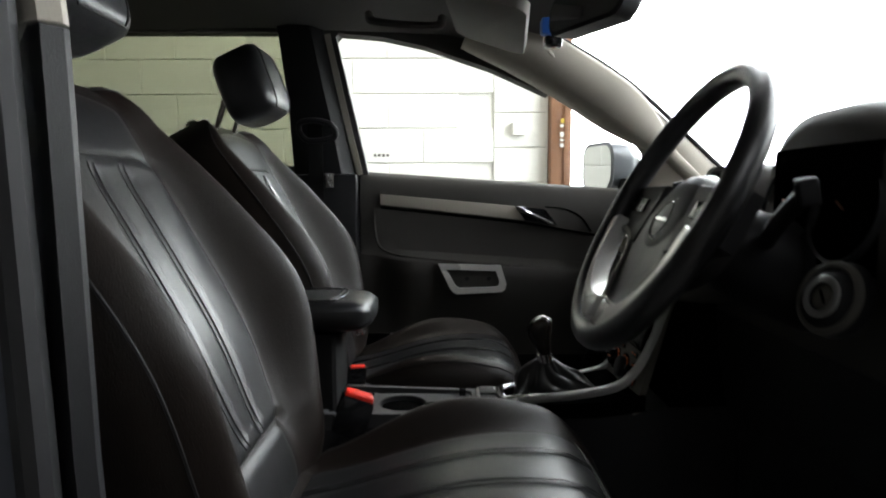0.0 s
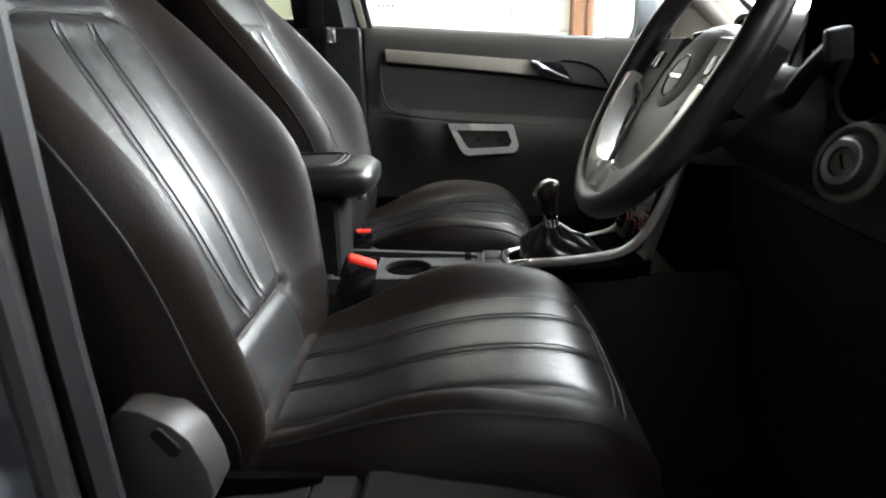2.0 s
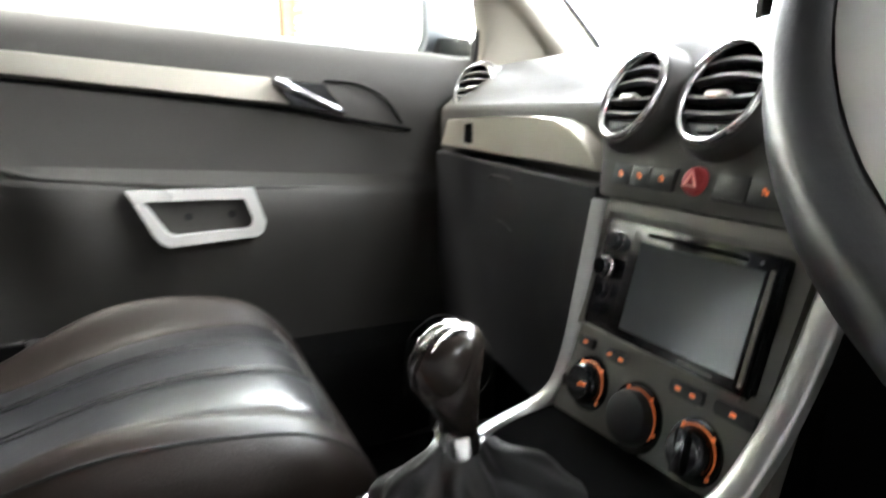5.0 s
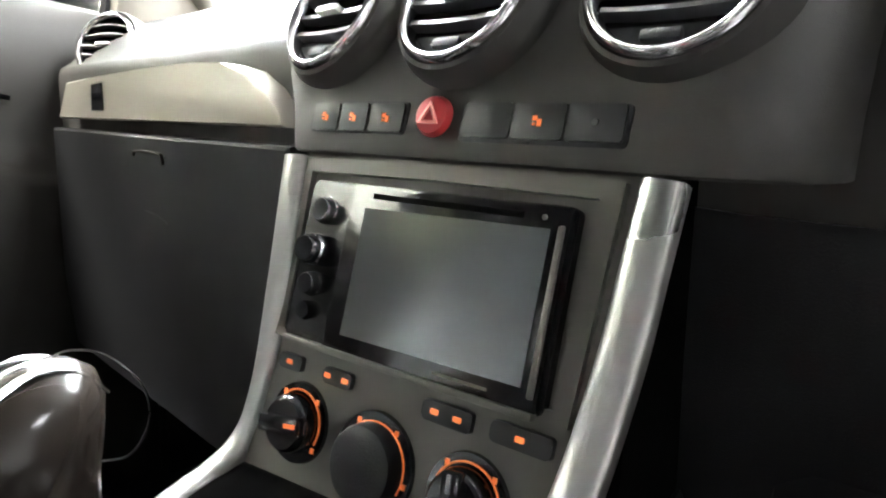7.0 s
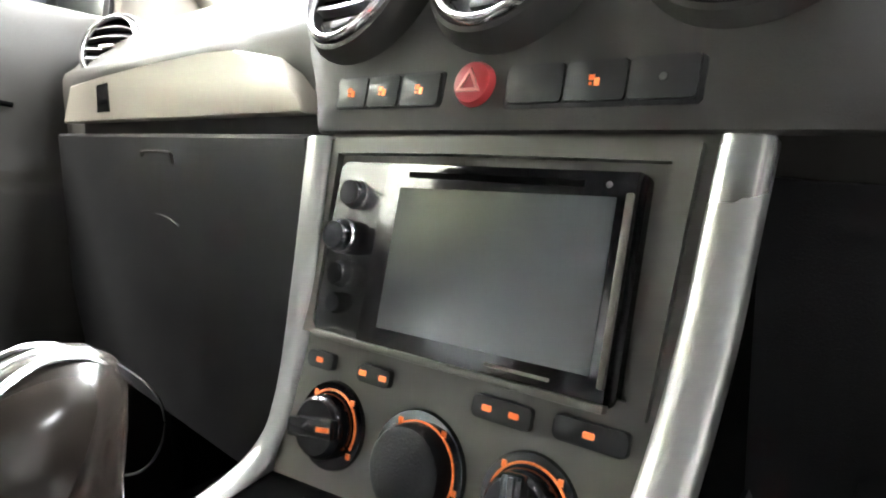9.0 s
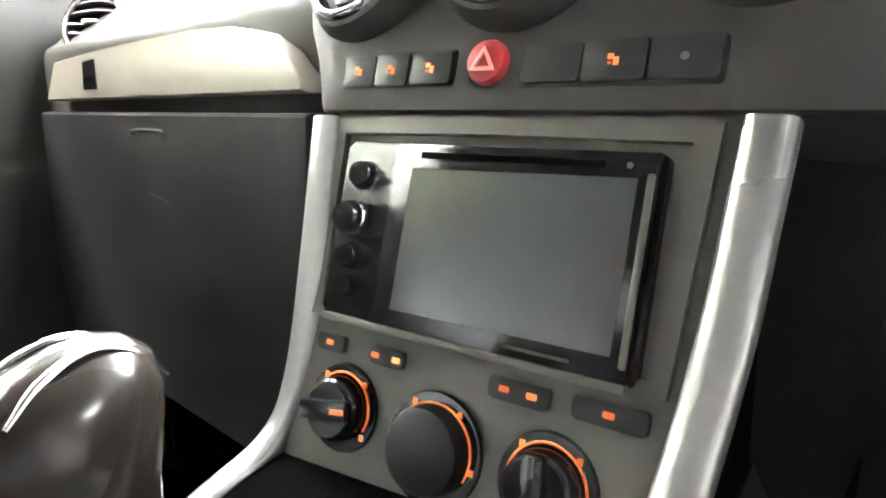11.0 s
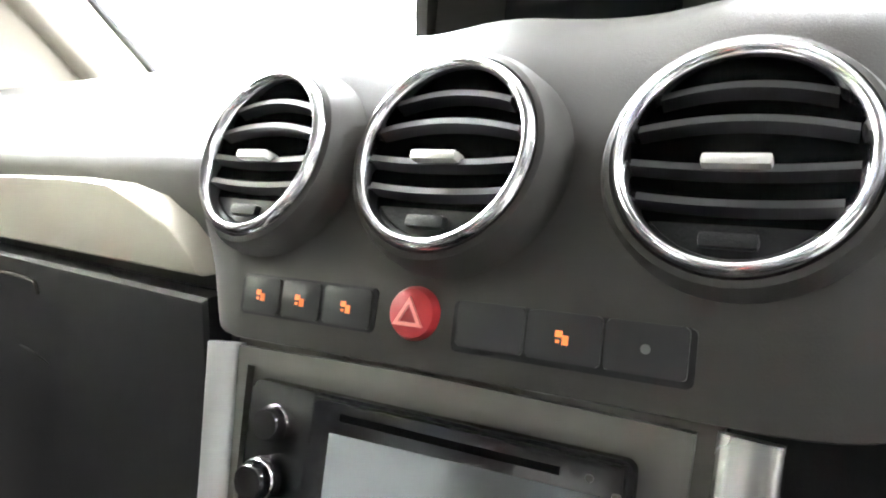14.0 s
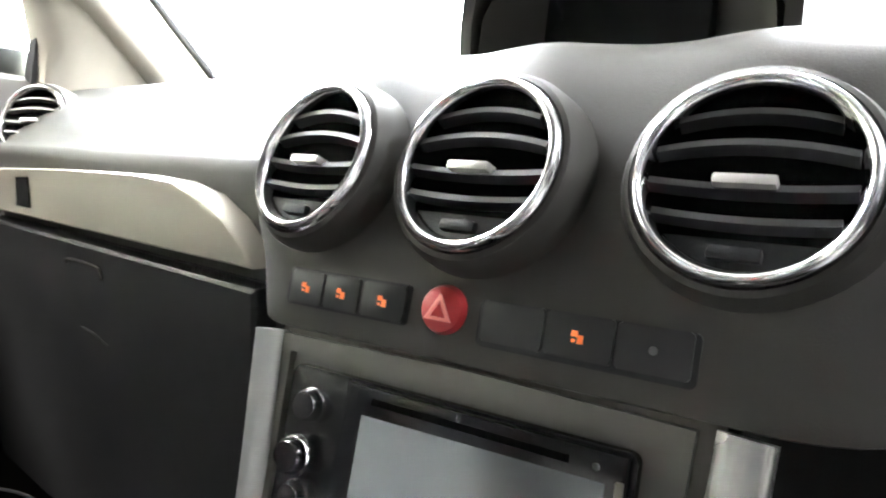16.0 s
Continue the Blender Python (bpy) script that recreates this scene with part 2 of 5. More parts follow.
def merge(*bms):
    out = bmesh.new()
    for b in bms:
        me = bpy.data.meshes.new("tmp")
        b.to_mesh(me)
        b.free()
        out.from_mesh(me)
        bpy.data.meshes.remove(me)
    return out


# ---- the workshop ----
single("ground", box((-9, -6, -0.3), (40, 16, 0.0)), CONCRETE, "grey worn concrete workshop floor", "floor", kind="structure")
wall = tagged(new("wall_side"), "white painted block wall beside the car", "wall", kind="structure")
part("wall_core", box((-7, 4.312, 0), (0.745, 4.55, 4.2)), MORTAR, wall)
# rear wall is unseen; it only closes the space and its bounce
single("unseen_wall_back", box((-7.3, -4.2, 0), (-7, 4.55, 4.2)), UNSEEN_GREY, "unseen grey rear wall closing the workshop", "wall", kind="structure")
# unseen front wall added to keep outside light off the driver's side
single("unseen_wall_front", box((2.3, -4.2, 0), (2.6, 0.5, 4.2)), UNSEEN_GREY, "unseen grey front wall added to block light", "wall", kind="structure")
# unseen far wall, lengthened to shade the driver's side
single("unseen_wall_far", box((-7, -4.5, 0), (2.6, -4.2, 4.2)), UNSEEN_GREY, "unseen grey far wall added to shut out light", "wall", kind="structure")
# unseen ceiling, stretched forward to keep overhead sky light off the dash
single("ceiling", merge(box((-7.3, -4.5, 4.2), (0.9, 4.5, 4.4)), box((0.9, -4.5, 4.2), (2.6, 3.4, 4.4))), UNSEEN_GREY, "unseen grey ceiling stretched forward to block the sky", "ceiling", kind="structure")

post = thing("door_post", "brown stained timber post at the open doorway", "post")
part("shaft", box((0.748, 4.20, 0.0), (0.872, 4.36, 4.2), 0.006), WOOD, post)
part("cover_strip", box((0.825, 4.186, 0.0), (0.866, 4.198, 4.2), 0.003), WOOD, post)

for _z, _h in ((1.41, 0.02), (1.445, 0.012), (1.47, 0.03), (1.53, 0.015)):
    part("sticker", box((0.800, 4.180, _z), (0.822, 4.187, _z + _h)), PAPER, post, "white printed sticker bar")
part("yellow_tag", box((0.802, 4.179, 1.555), (0.824, 4.187, 1.58), 0.001), mat("yellow_tag", (0.6, 0.42, 0.05), 0.5), post, "small yellow tag")

socket = thing("junction_box", "white plastic electrical box with a conduit on the wall", "junction box")
part("case", box((0.514, 4.245, 1.488), (0.592, 4.296, 1.568), 0.008), WALL_PAINT, socket)
part("conduit", tube([(0.553, 4.285, 1.568), (0.553, 4.285, 2.4), (0.553, 4.285, 4.1)], 0.011, smooth=False), WALL_PAINT, socket)

# ---- car shell ----
CY = 1.28
single("car_floor", box((-1.7, 0.66, 0.42), (1.3, 2.0, 0.47)), CARPET, "black carpeted car floor", "car floor", kind="structure")


# ---- seats ----
RECLINE = radians(24)
BUP, BFWD = Vector((-math.sin(RECLINE), 0, math.cos(RECLINE))), Vector((math.cos(RECLINE), 0, math.sin(RECLINE)))


def glide(t, table):
    """A smooth curve through a table, with no flat treads."""
    xs, vs = [a for a, _ in table], [v for _, v in table]
    sl = [(vs[min(i + 1, len(vs) - 1)] - vs[max(i - 1, 0)]) / (xs[min(i + 1, len(xs) - 1)] - xs[max(i - 1, 0)]) for i in range(len(xs))]
    t = min(max(t, xs[0]), xs[-1])
    for i in range(len(xs) - 1):
        if t <= xs[i + 1]:
            h = xs[i + 1] - xs[i]
            u = (t - xs[i]) / h
            return (2 * u ** 3 - 3 * u * u + 1) * vs[i] + (u ** 3 - 2 * u * u + u) * h * sl[i] + (3 * u * u - 2 * u ** 3) * vs[i + 1] + (u ** 3 - u * u) * h * sl[i + 1]
    return vs[-1]


def back_half(v):
    return glide(v, ((-0.06, 0.185), (0.18, 0.245), (0.36, 0.236), (0.50, 0.205), (0.545, 0.168), (0.58, 0.095)))


def back_insert(v):
    return glide(v, ((0.05, 0.100), (0.15, 0.128), (0.30, 0.132), (0.45, 0.126)))


def back_lean(v):
    """The gentle bow of the backrest's middle."""
    return glide(v, ((-0.06, 0.0), (0.10, 0.0), (0.20, 0.003), (0.30, -0.003), (0.40, -0.012), (0.46, -0.018), (0.52, -0.024), (0.58, -0.032)))


PLEATS = (-0.26, 0.26)


def back_depth(y, v):
    """How far the front of the backrest stands out at y across and v up."""
    hw, wi = back_half(v), back_insert(v)
    a = abs(y)
    bol = glide(v, ((-0.06, 0.012), (0.2, 0.076), (0.36, 0.053), (0.50, 0.016)))
    d = back_lean(v)
    if 0.06 < v < 0.445:
        k = smooth01((v - 0.06) / 0.025) * smooth01((0.445 - v) / 0.025)
        d -= 0.004 * k * (1 - (y / wi) ** 2) if a < wi else 0
        for s in PLEATS:
            q = (y - s * wi) / 0.010
            d -= 0.0045 * k * math.exp(-q * q)
    t = (a - wi) / max(1e-4, hw - wi)
    if t > 0:
        d += bol * smooth01(t * 1.7)
        edge = max(0.0, (t - 0.55) / 0.45)
        d -= (bol + 0.055) * (1 - math.sqrt(max(0.0, 1 - edge * edge)))
    rim = math.exp(-((a - wi) / 0.006) ** 2) * smooth01((0.45 - v) / 0.02) * smooth01((v - 0.035) / 0.03)
    d -= 0.004 * rim
    d -= 0.006 * math.exp(-((v - 0.06) / 0.007) ** 2) * smooth01((wi + 0.012 - a) / 0.012)
    d -= 0.003 * math.exp(-((v - 0.445) / 0.007) ** 2) * smooth01((wi + 0.006 - a) / 0.010)
    top = max(0.0, (v - 0.50) / 0.08)
    d -= 0.045 * (1 - math.sqrt(max(0.0, 1 - top * top)))
    low = max(0.0, (0.02 - v) / 0.08)
    return d - 0.03 * low * low


def spread(a, b, fine, n):
    vals = set(np.linspace(a, b, n).round(5))
    for f, w in fine:
        vals |= set((f + np.linspace(-w, w, 7)).round(5))
    out = []
    for x in sorted(x for x in vals if a <= x <= b):
        if not out or x - out[-1] > (b - a) / 300:
            out.append(x)
    out[-1] = b
    return out


def at_back(base, y, v, d):
    return base + Vector((0, y, 0)) + BUP * v + BFWD * d


def seat(yc, dx, inner, head_v=0.572, head_d=0.038, bx=0.0, dz=0.0):
    """inner: +1 where the car's middle lies towards +y; bx, dz: how the backrest is set back and the cushion lowered."""
    base = Vector((-0.094 - bx, yc, 0.80))
    st = thing("car_seat", "black leather car seat with stitched pleats and high bolsters", "car seat", "front seats")
    # backrest: front sheet, then the rear shell behind it
    vs = spread(-0.06, 0.58, ((0.06, 0.012), (0.445, 0.012), (0.57, 0.01)), 48)
    us = spread(-1, 1, ((-0.5, 0.1), (0.5, 0.1)), 80)
    rings = []
    for v in vs:
        hw = back_half(v)
        wi = back_insert(v)
        front = [at_back(base, u * hw, v, back_depth(u * hw, v) - 0.006 * smooth01((wi - 0.008 - abs(u * hw)) / 0.006) * (1 if 0.07 < v < 0.435 else 0)) for u in us]
        crown = 0.055 * (1 - math.sqrt(max(0.0, 1 - max(0.0, (v - 0.47) / 0.11) ** 2)))
        rear = [at_back(base, u * hw * 0.97, v, min(-0.150 + 0.045 * abs(u) ** 3 + crown, back_depth(u * hw, v) - 0.012)) for u in reversed(us[::4])]
        rings.append(front + rear)
    part("backrest", loft(rings), LEATHER_SIDE, st, sharp=60)
    # insert panel as a skin over the middle, with an arched top
    uu = spread(-1, 1, ((PLEATS[0], 0.12), (PLEATS[1], 0.12)), 40)

    def skin(lo, hi, rows, lift, name, label, soft=0):
        g = []
        for k in range(rows):
            t = k / (rows - 1)
            row = []
            for u in uu:
                v = lo(u) + (hi(u) - lo(u)) * t
                y = u * (back_insert(min(v, 0.45)) - 0.006)
                row.append(at_back(base, y, v, back_depth(y, v) + lift - 0.0045 * abs(u) ** 14 - soft * 0.004 * max(0.0, (t - 0.9) / 0.1) ** 2))
            g.append(row)
        part(name, loft(g, cap=False, closed=False), LEATHER, st, label, sharp=60)

    def arch(u):
        return 0.446 - 0.030 * max(0.0, (abs(u) - 0.55) / 0.45) ** 2

    skin(lambda u: 0.064, arch, 46, 0.0030, "backrest_insert", "smooth black leather centre panel")
    skin(lambda u: arch(u) + 0.006, lambda u: 0.545 - 0.02 * u * u, 16, 0.0026, "shoulder_panel", "smooth black leather upper panel", 1)
    skin(lambda u: -0.055, lambda u: 0.056, 14, 0.0012, "lumbar_roll", "smooth black leather lower roll")
    ivs = [v for v in vs if 0.066 <= v <= 0.440]
    for s in PLEATS:
        for o in (-0.0060, 0.0060):
            pth = [at_back(base, s * back_insert(v) + o, v, back_depth(s * back_insert(v) + o, v) + 0.0036) for v in ivs[::2]]
            part("seam", sweep(pth, ring_section(0.0012, 5), up=(0, 1, 0)), THREAD, st)
    for up_v in (0.060, 0.450):
        pth = [at_back(base, u * back_insert(0.06 if up_v < 0.1 else 0.44), (up_v if up_v < 0.1 else arch(u) + 0.003), back_depth(u * back_insert(up_v), up_v) + 0.0012) for u in np.linspace(-0.96, 0.96, 24)]
        part("seam", sweep(pth, ring_section(0.0014, 5)), THREAD, st)
    for s in (-1, 1):
        pth = [at_back(base, s * back_half(v) * 0.93, v, back_depth(s * back_half(v) * 0.93, v) + 0.001) for v in vs[2:-4]]
        part("seam", sweep(pth, ring_section(0.0016, 5), up=(0, 1, 0)), THREAD, st)
    # headrest with two posts
    hr, front_edge = [], []
    for k in range(21):
        q = k / 20
        v = head_v + 0.150 * q
        e = max(0.0, 1 - abs(2 * q - 1) ** 5) ** 0.42
        wy, wx = 0.094 * (0.90 + 0.10 * math.sin(math.pi * q)) * (0.62 + 0.38 * e), 0.056 * (0.40 + 0.60 * e)
        row = []
        for i in range(48):
            ca, sa = math.cos(2 * math.pi * i / 48), math.sin(2 * math.pi * i / 48)
            row.append(at_back(base, wy * math.copysign(abs(ca) ** 0.45, ca), v, head_d + wx * math.copysign(abs(sa) ** 0.45, sa) + 0.012 * q))
        hr.append(row)
        front_edge.append((row[9], row[15]))
    part("headrest", loft(hr), LEATHER, st, "padded black leather headrest", sharp=50)
    loop = [p for p, _ in front_edge[1:-1]] + [p for _, p in reversed(front_edge[1:-1])]
    part("headrest_seam", sweep([p + BFWD * 0.001 for p in loop], ring_section(0.0014, 5), up=BFWD, closed=True), THREAD, st)
    for s in (-0.055, 0.055):
        part("post", tube([at_back(base, s, 0.50, -0.090), at_back(base, s, 0.64, head_d - 0.012)], 0.006, smooth=False), CHROME, st, "chrome headrest post")
        part("collar", lathe([(0.0, 0.012), (0.010, 0.012), (0.013, 0.0), (0.013, -0.01)], 16, frame_at(at_back(base, s, 0.578, -0.085), (0, 1, 0), -BFWD)), PLASTIC, st)
    # cushion
    x0, x1 = -0.135 + dx, 0.335 + dx
    ss = spread(0, 1, ((0.93, 0.05),), 42)

    def chalf(s):
        return glide(s, ((0, 0.172), (0.25, 0.195), (0.5, 0.222), (0.85, 0.222), (1.0, 0.18)))

    def ctop(s, y):
        hw = chalf(s)
        a = abs(y)
        wi = 0.115 + 0.02 * s
        z = dz + glide(s, ((0, 0.765), (0.2, 0.775), (0.55, 0.818), (0.8, 0.822), (1.0, 0.795)))
        z += 0.012 * math.exp(-((s - 0.045) / 0.05) ** 2) - 0.006 * math.exp(-((s - 0.115) / 0.018) ** 2)
        if a < wi and 0.10 < s < 0.93:
            z += 0.004 * (1 - (y / wi) ** 2)
            for c in (-0.33, 0.33):
                z -= 0.0016 * math.exp(-((y - c * wi) / 0.009) ** 2)
        t = (a - wi) / (hw - wi)
        bol = glide(s, ((0, 0.0), (0.15, 0.012), (0.45, 0.036), (0.75, 0.022), (1.0, 0.0)))
        if t > 0:
            z += bol * smooth01(1.8 * t)
            e = max(0.0, (t - 0.5) / 0.5)
            z -= (bol + 0.03) * (1 - math.sqrt(max(0.0, 1 - e * e)))
        z -= 0.0022 * math.exp(-((a - wi) / 0.006) ** 2) * (1 if 0.1 < s < 0.93 else 0)
        z -= 0.005 * math.exp(-((s - 0.93) / 0.012) ** 2) * (1 if a < wi else 0)
        e = max(0.0, (s - 0.82) / 0.18)
        return z - 0.075 * (1 - math.sqrt(max(0.0, 1 - e * e)))

    rings = []
    for s in ss:
        hw = chalf(s)
        x = x0 + (x1 - x0) * s
        top = [Vector((x, yc + u * hw, ctop(s, u * hw) - 0.006 * smooth01((0.107 + 0.02 * s - abs(u * hw)) / 0.006) * (1 if 0.13 < s < 0.915 else 0))) for u in us]
        low = dz + 0.695 - 0.035 * max(0, (s - 0.8) / 0.2)
        rings.append(top + [Vector((x, yc + hw * 0.985, low + 0.04)), Vector((x, yc + hw * 0.96, low)), Vector((x, yc, low)), Vector((x, yc - hw * 0.96, low)), Vector((x, yc - hw * 0.985, low + 0.04))])
    part("cushion", loft(rings), LEATHER_SIDE, st, sharp=60)
    iss = [s for s in ss if 0.12 <= s <= 0.925]
    uu = spread(-1, 1, ((-0.33, 0.12), (0.33, 0.12)), 40)
    g = [[Vector((x0 + (x1 - x0) * s, yc + u * (0.109 + 0.02 * s), ctop(s, u * (0.109 + 0.02 * s)) + 0.0016 - 0.0035 * abs(u) ** 14)) for u in uu] for s in iss]
    part("cushion_insert", loft(g, cap=False, closed=False), LEATHER, st, "smooth black leather centre panel", sharp=60)
    for c in (-0.33, 0.33):
        for o in (-0.0055, 0.0055):
            pth = [Vector((x0 + (x1 - x0) * s, yc + c * (0.115 + 0.02 * s) + o, ctop(s, c * (0.115 + 0.02 * s) + o) + 0.0040)) for s in iss[::2]]
            part("seam", sweep(pth, ring_section(0.0011, 5)), THREAD, st)
    for sd in (-1, 1):
        pth = [Vector((x0 + (x1 - x0) * s, yc + sd * chalf(s) * 0.90, ctop(s, chalf(s) * 0.90) + 0.0008)) for s in ss[5:-3]]
        part("seam", sweep(pth, ring_section(0.0014, 5)), THREAD, st)
    for fs in (0.918, 0.942):
        pth = [Vector((x0 + (x1 - x0) * (fs - 0.02 * abs(u) ** 3), yc + u * 0.132, ctop(fs - 0.02 * abs(u) ** 3, u * 0.132) + 0.0025)) for u in np.linspace(-1, 1, 24)]
        part("seam", sweep(pth, ring_section(0.0013, 5)), THREAD, st)
    # seat frame below, the shade under the cushion put into its colour
    part("seat_base", box((x0 + 0.04, yc - 0.19, 0.47), (x1 - 0.06, yc + 0.19, 0.705), 0.02), SHADE_BLACK, st)
    out = -inner
    yo = yc + out * 0.212
    m = Matrix(((1, 0, 0, dx), (0, 0, out, yo), (0, 1, 0, 0), (0, 0, 0, 1)))
    cover = [(0.039, 0.780), (0.045, 0.786), (0.085, 0.787), (0.151, 0.783), (0.205, 0.774), (0.240, 0.765), (0.254, 0.756), (0.260, 0.742), (0.262, 0.60), (0.040, 0.60)]
    part("side_valance", prism(cover, 0.0, 0.042, m, 0.006, 3), VALANCE, st, "curved black plastic seat side cover")
    hinge = [(-0.168, 0.868), (-0.158, 0.876), (-0.142, 0.874), (-0.118, 0.861), (-0.103, 0.846), (-0.091, 0.815), (-0.088, 0.792), (-0.094, 0.778), (-0.104, 0.762), (-0.105, 0.741), (-0.100, 0.722), (-0.088, 0.712), (-0.052, 0.711), (-0.030, 0.721), (-0.015, 0.746), (-0.008, 0.777), (-0.002, 0.780), (0.030, 0.780), (0.0355, 0.772), (0.0365, 0.60), (-0.13, 0.60), (-0.19, 0.78)]
    part("hinge_cover", prism(hinge, 0.0, 0.040, m, 0.003, 2), VALANCE, st, "curved black plastic cover over the seat hinge")
    # black plate paints the shade inside the lever pocket
    part("lever_pocket", prism([(-0.11, 0.70), (0.0, 0.70), (0.0, 0.785), (-0.11, 0.785)], 0.0, 0.010, m), SHADE_BLACK, st)
    part("recline_lever", prism([(-0.102, 0.752), (-0.098, 0.764), (-0.083, 0.766), (-0.044, 0.769), (-0.010, 0.778), (-0.011, 0.765), (-0.020, 0.757), (-0.050, 0.752)], 0.012, 0.050, m, 0.005, 3), VALANCE, st, "recline lever bar over its pocket")
    part("height_lever", prism([(0.047, 0.727), (0.047, 0.737), (0.073, 0.742), (0.111, 0.740), (0.150, 0.732), (0.162, 0.724), (0.160, 0.716), (0.144, 0.714), (0.105, 0.722)], 0.040, 0.062, m, 0.005, 3), VALANCE, st)
    part("cover_cap", prism(rounded(0.03, 0.012, 0.005), 0, 0.003, frame_at((-0.122 + dx, yo + out * 0.041, 0.846), (0.6, 0, -0.8), (0.8, 0, 0.6))), PLASTIC, st)
    return st


seat(0.972, 0.0, 1, 0.578, 0.012)
seat(1.650, -0.040, -1, 0.538, 0.048, bx=0.020, dz=-0.018)

# ---- belts and buckles ----
bk = thing("seat_belt_buckle", "red-buttoned black seat belt buckle beside the seat", "belt buckle", "buckles")
bm_m = frame_at((-0.034, 1.165, 0.822), (1, 0.15, -0.38), (0.36, 0.05, 1))
part("housing", prism(rounded(0.05, 0.06, 0.008), -0.015, 0.015, bm_m, 0.003), GLOSS_BLACK, bk)
part("release_button", box((-0.022, 0.020, -0.0135), (0.022, 0.037, 0.0135), 0.006, 3, bm_m), RED, bk, "bright red release button")
part("stalk", tube([(-0.040, 1.166, 0.80), (-0.048, 1.168, 0.73), (-0.055, 1.17, 0.66)], 0.012), PLASTIC, bk)
bk2 = thing("seat_belt_buckle", "red-buttoned black seat belt buckle low by the passenger seat", "belt buckle", "buckles")
bm_m2 = frame_at((-0.060, 1.385, 0.812), (1, 0.25, 0), (0.15, 0, 1)) @ Matrix.Diagonal((0.75, 0.75, 0.75, 1))
part("housing", prism(rounded(0.044, 0.06, 0.008), -0.014, 0.014, bm_m2, 0.003), GLOSS_BLACK, bk2)
part("release_button", box((-0.018, 0.022, -0.011), (0.018, 0.034, 0.011), 0.004, 3, bm_m2), RED, bk2, "bright red release button")
part("stalk", tube([(-0.042, 1.385, 0.80), (-0.06, 1.385, 0.74), (-0.08, 1.385, 0.66)], 0.012), PLASTIC, bk2)

belt = thing("seat_belt", "black seat belt hanging from a pillar loop", "seat belt")
part("webbing", box((-0.262, 1.952, 0.75), (-0.222, 1.955, 1.35), 0.001), CARPET, belt)
part("guide_loop", tube([(-0.285, 1.95, 1.315), (-0.275, 1.93, 1.335), (-0.235, 1.925, 1.34), (-0.195, 1.93, 1.33), (-0.185, 1.945, 1.31), (-0.20, 1.95, 1.295), (-0.26, 1.95, 1.29), (-0.285, 1.95, 1.315)], 0.008), PLASTIC, belt)
part("tongue", box((-0.215, 1.94, 1.165), (-0.192, 1.947, 1.205), 0.003), CHROME, belt)

# ---- passenger door and glass ----
door = thing("passenger_door", "closed passenger door with dark trim panel and chrome handle", "car door")
DY = 1.985


def sill(x):
    return 1.203 - 0.070 * (x + 0.09)


xs = np.linspace(-0.128, 0.70, 30)
prof = []
for x in xs:
    s = sill(x)
    dz = (s - 1.10)
    ledge = 0.028 * smooth01((x + 0.10) / 0.12) * (1 - 0.5 * smooth01((x - 0.35) / 0.25))
    lg = ledge / 0.028
    prof.append([Vector((x, 2.06, s)), Vector((x, 2.03, s + 0.004)), Vector((x, 2.005, s - 0.006)), Vector((x, 1.993, s - 0.03)), Vector((x, DY, s - 0.055)),
                 Vector((x, DY + 0.001, s - 0.10)), Vector((x, DY + 0.006, s - 0.125)), Vector((x, DY + 0.014, s - 0.17)), Vector((x, DY + 0.012 - 0.002 * lg, s - 0.205)), Vector((x, DY + 0.006 - 0.026 * lg, s - 0.219)), Vector((x, DY - 0.036 * lg, s - 0.224)),
                 Vector((x, DY - 0.042 * lg, s - 0.232)), Vector((x, DY - 0.042 * lg, s - 0.27)), Vector((x, DY - 0.032 * lg, s - 0.33)), Vector((x, DY - 0.005 * lg, s - 0.41)), Vector((x, DY + 0.01, 0.60)), Vector((x, DY + 0.01, 0.45)), Vector((x, 2.06, 0.45))])
part("trim_panel", loft(prof), DARK_PAD, door, sharp=50)
mdoor = Matrix(((1, 0, 0, 0), (0, 0, -1, DY), (0, 1, 0, 0), (0, 0, 0, 1)))
part("trim_strip", prism([(-0.074, sill(-0.074) - 0.055), (0.294, sill(0.294) - 0.063), (0.322, sill(0.322) - 0.100), (-0.073, sill(-0.073) - 0.084)], -0.004, 0.007, mdoor, 0.003), WARM_SILVER, door, "warm silver painted trim strip")
part("handle_recess", prism([(0.300, sill(0.3) - 0.064), (0.378, sill(0.378) - 0.066), (0.412, sill(0.412) - 0.108), (0.326, sill(0.326) - 0.102)], -0.003, 0.002, mdoor), GLOSS_BLACK, door, "gloss black handle recess")
part("inner_handle", sweep(smooth_path([(0.303, DY - 0.008, sill(0.303) - 0.067), (0.325, DY - 0.016, sill(0.325) - 0.076), (0.355, DY - 0.018, sill(0.355) - 0.088), (0.396, DY - 0.016, sill(0.396) - 0.104)]), ring_section(0.0085, 10, 0.8), scale=lambda t: 1.2 - 0.45 * t), CHROME, door, "chrome inner door handle")
part("handle_lock", box((0.303, DY - 0.016, sill(0.31) - 0.073), (0.324, DY - 0.004, sill(0.31) - 0.062), 0.003), CHROME, door)
part("panel_line", sweep(smooth_path([(0.378, DY - 0.001, sill(0.378) - 0.060), (0.43, DY - 0.001, sill(0.43) - 0.062), (0.475, DY - 0.001, sill(0.475) - 0.080), (0.505, DY - 0.001, sill(0.505) - 0.118)]), ring_section(0.0022, 6)), SHADE_BLACK, door)
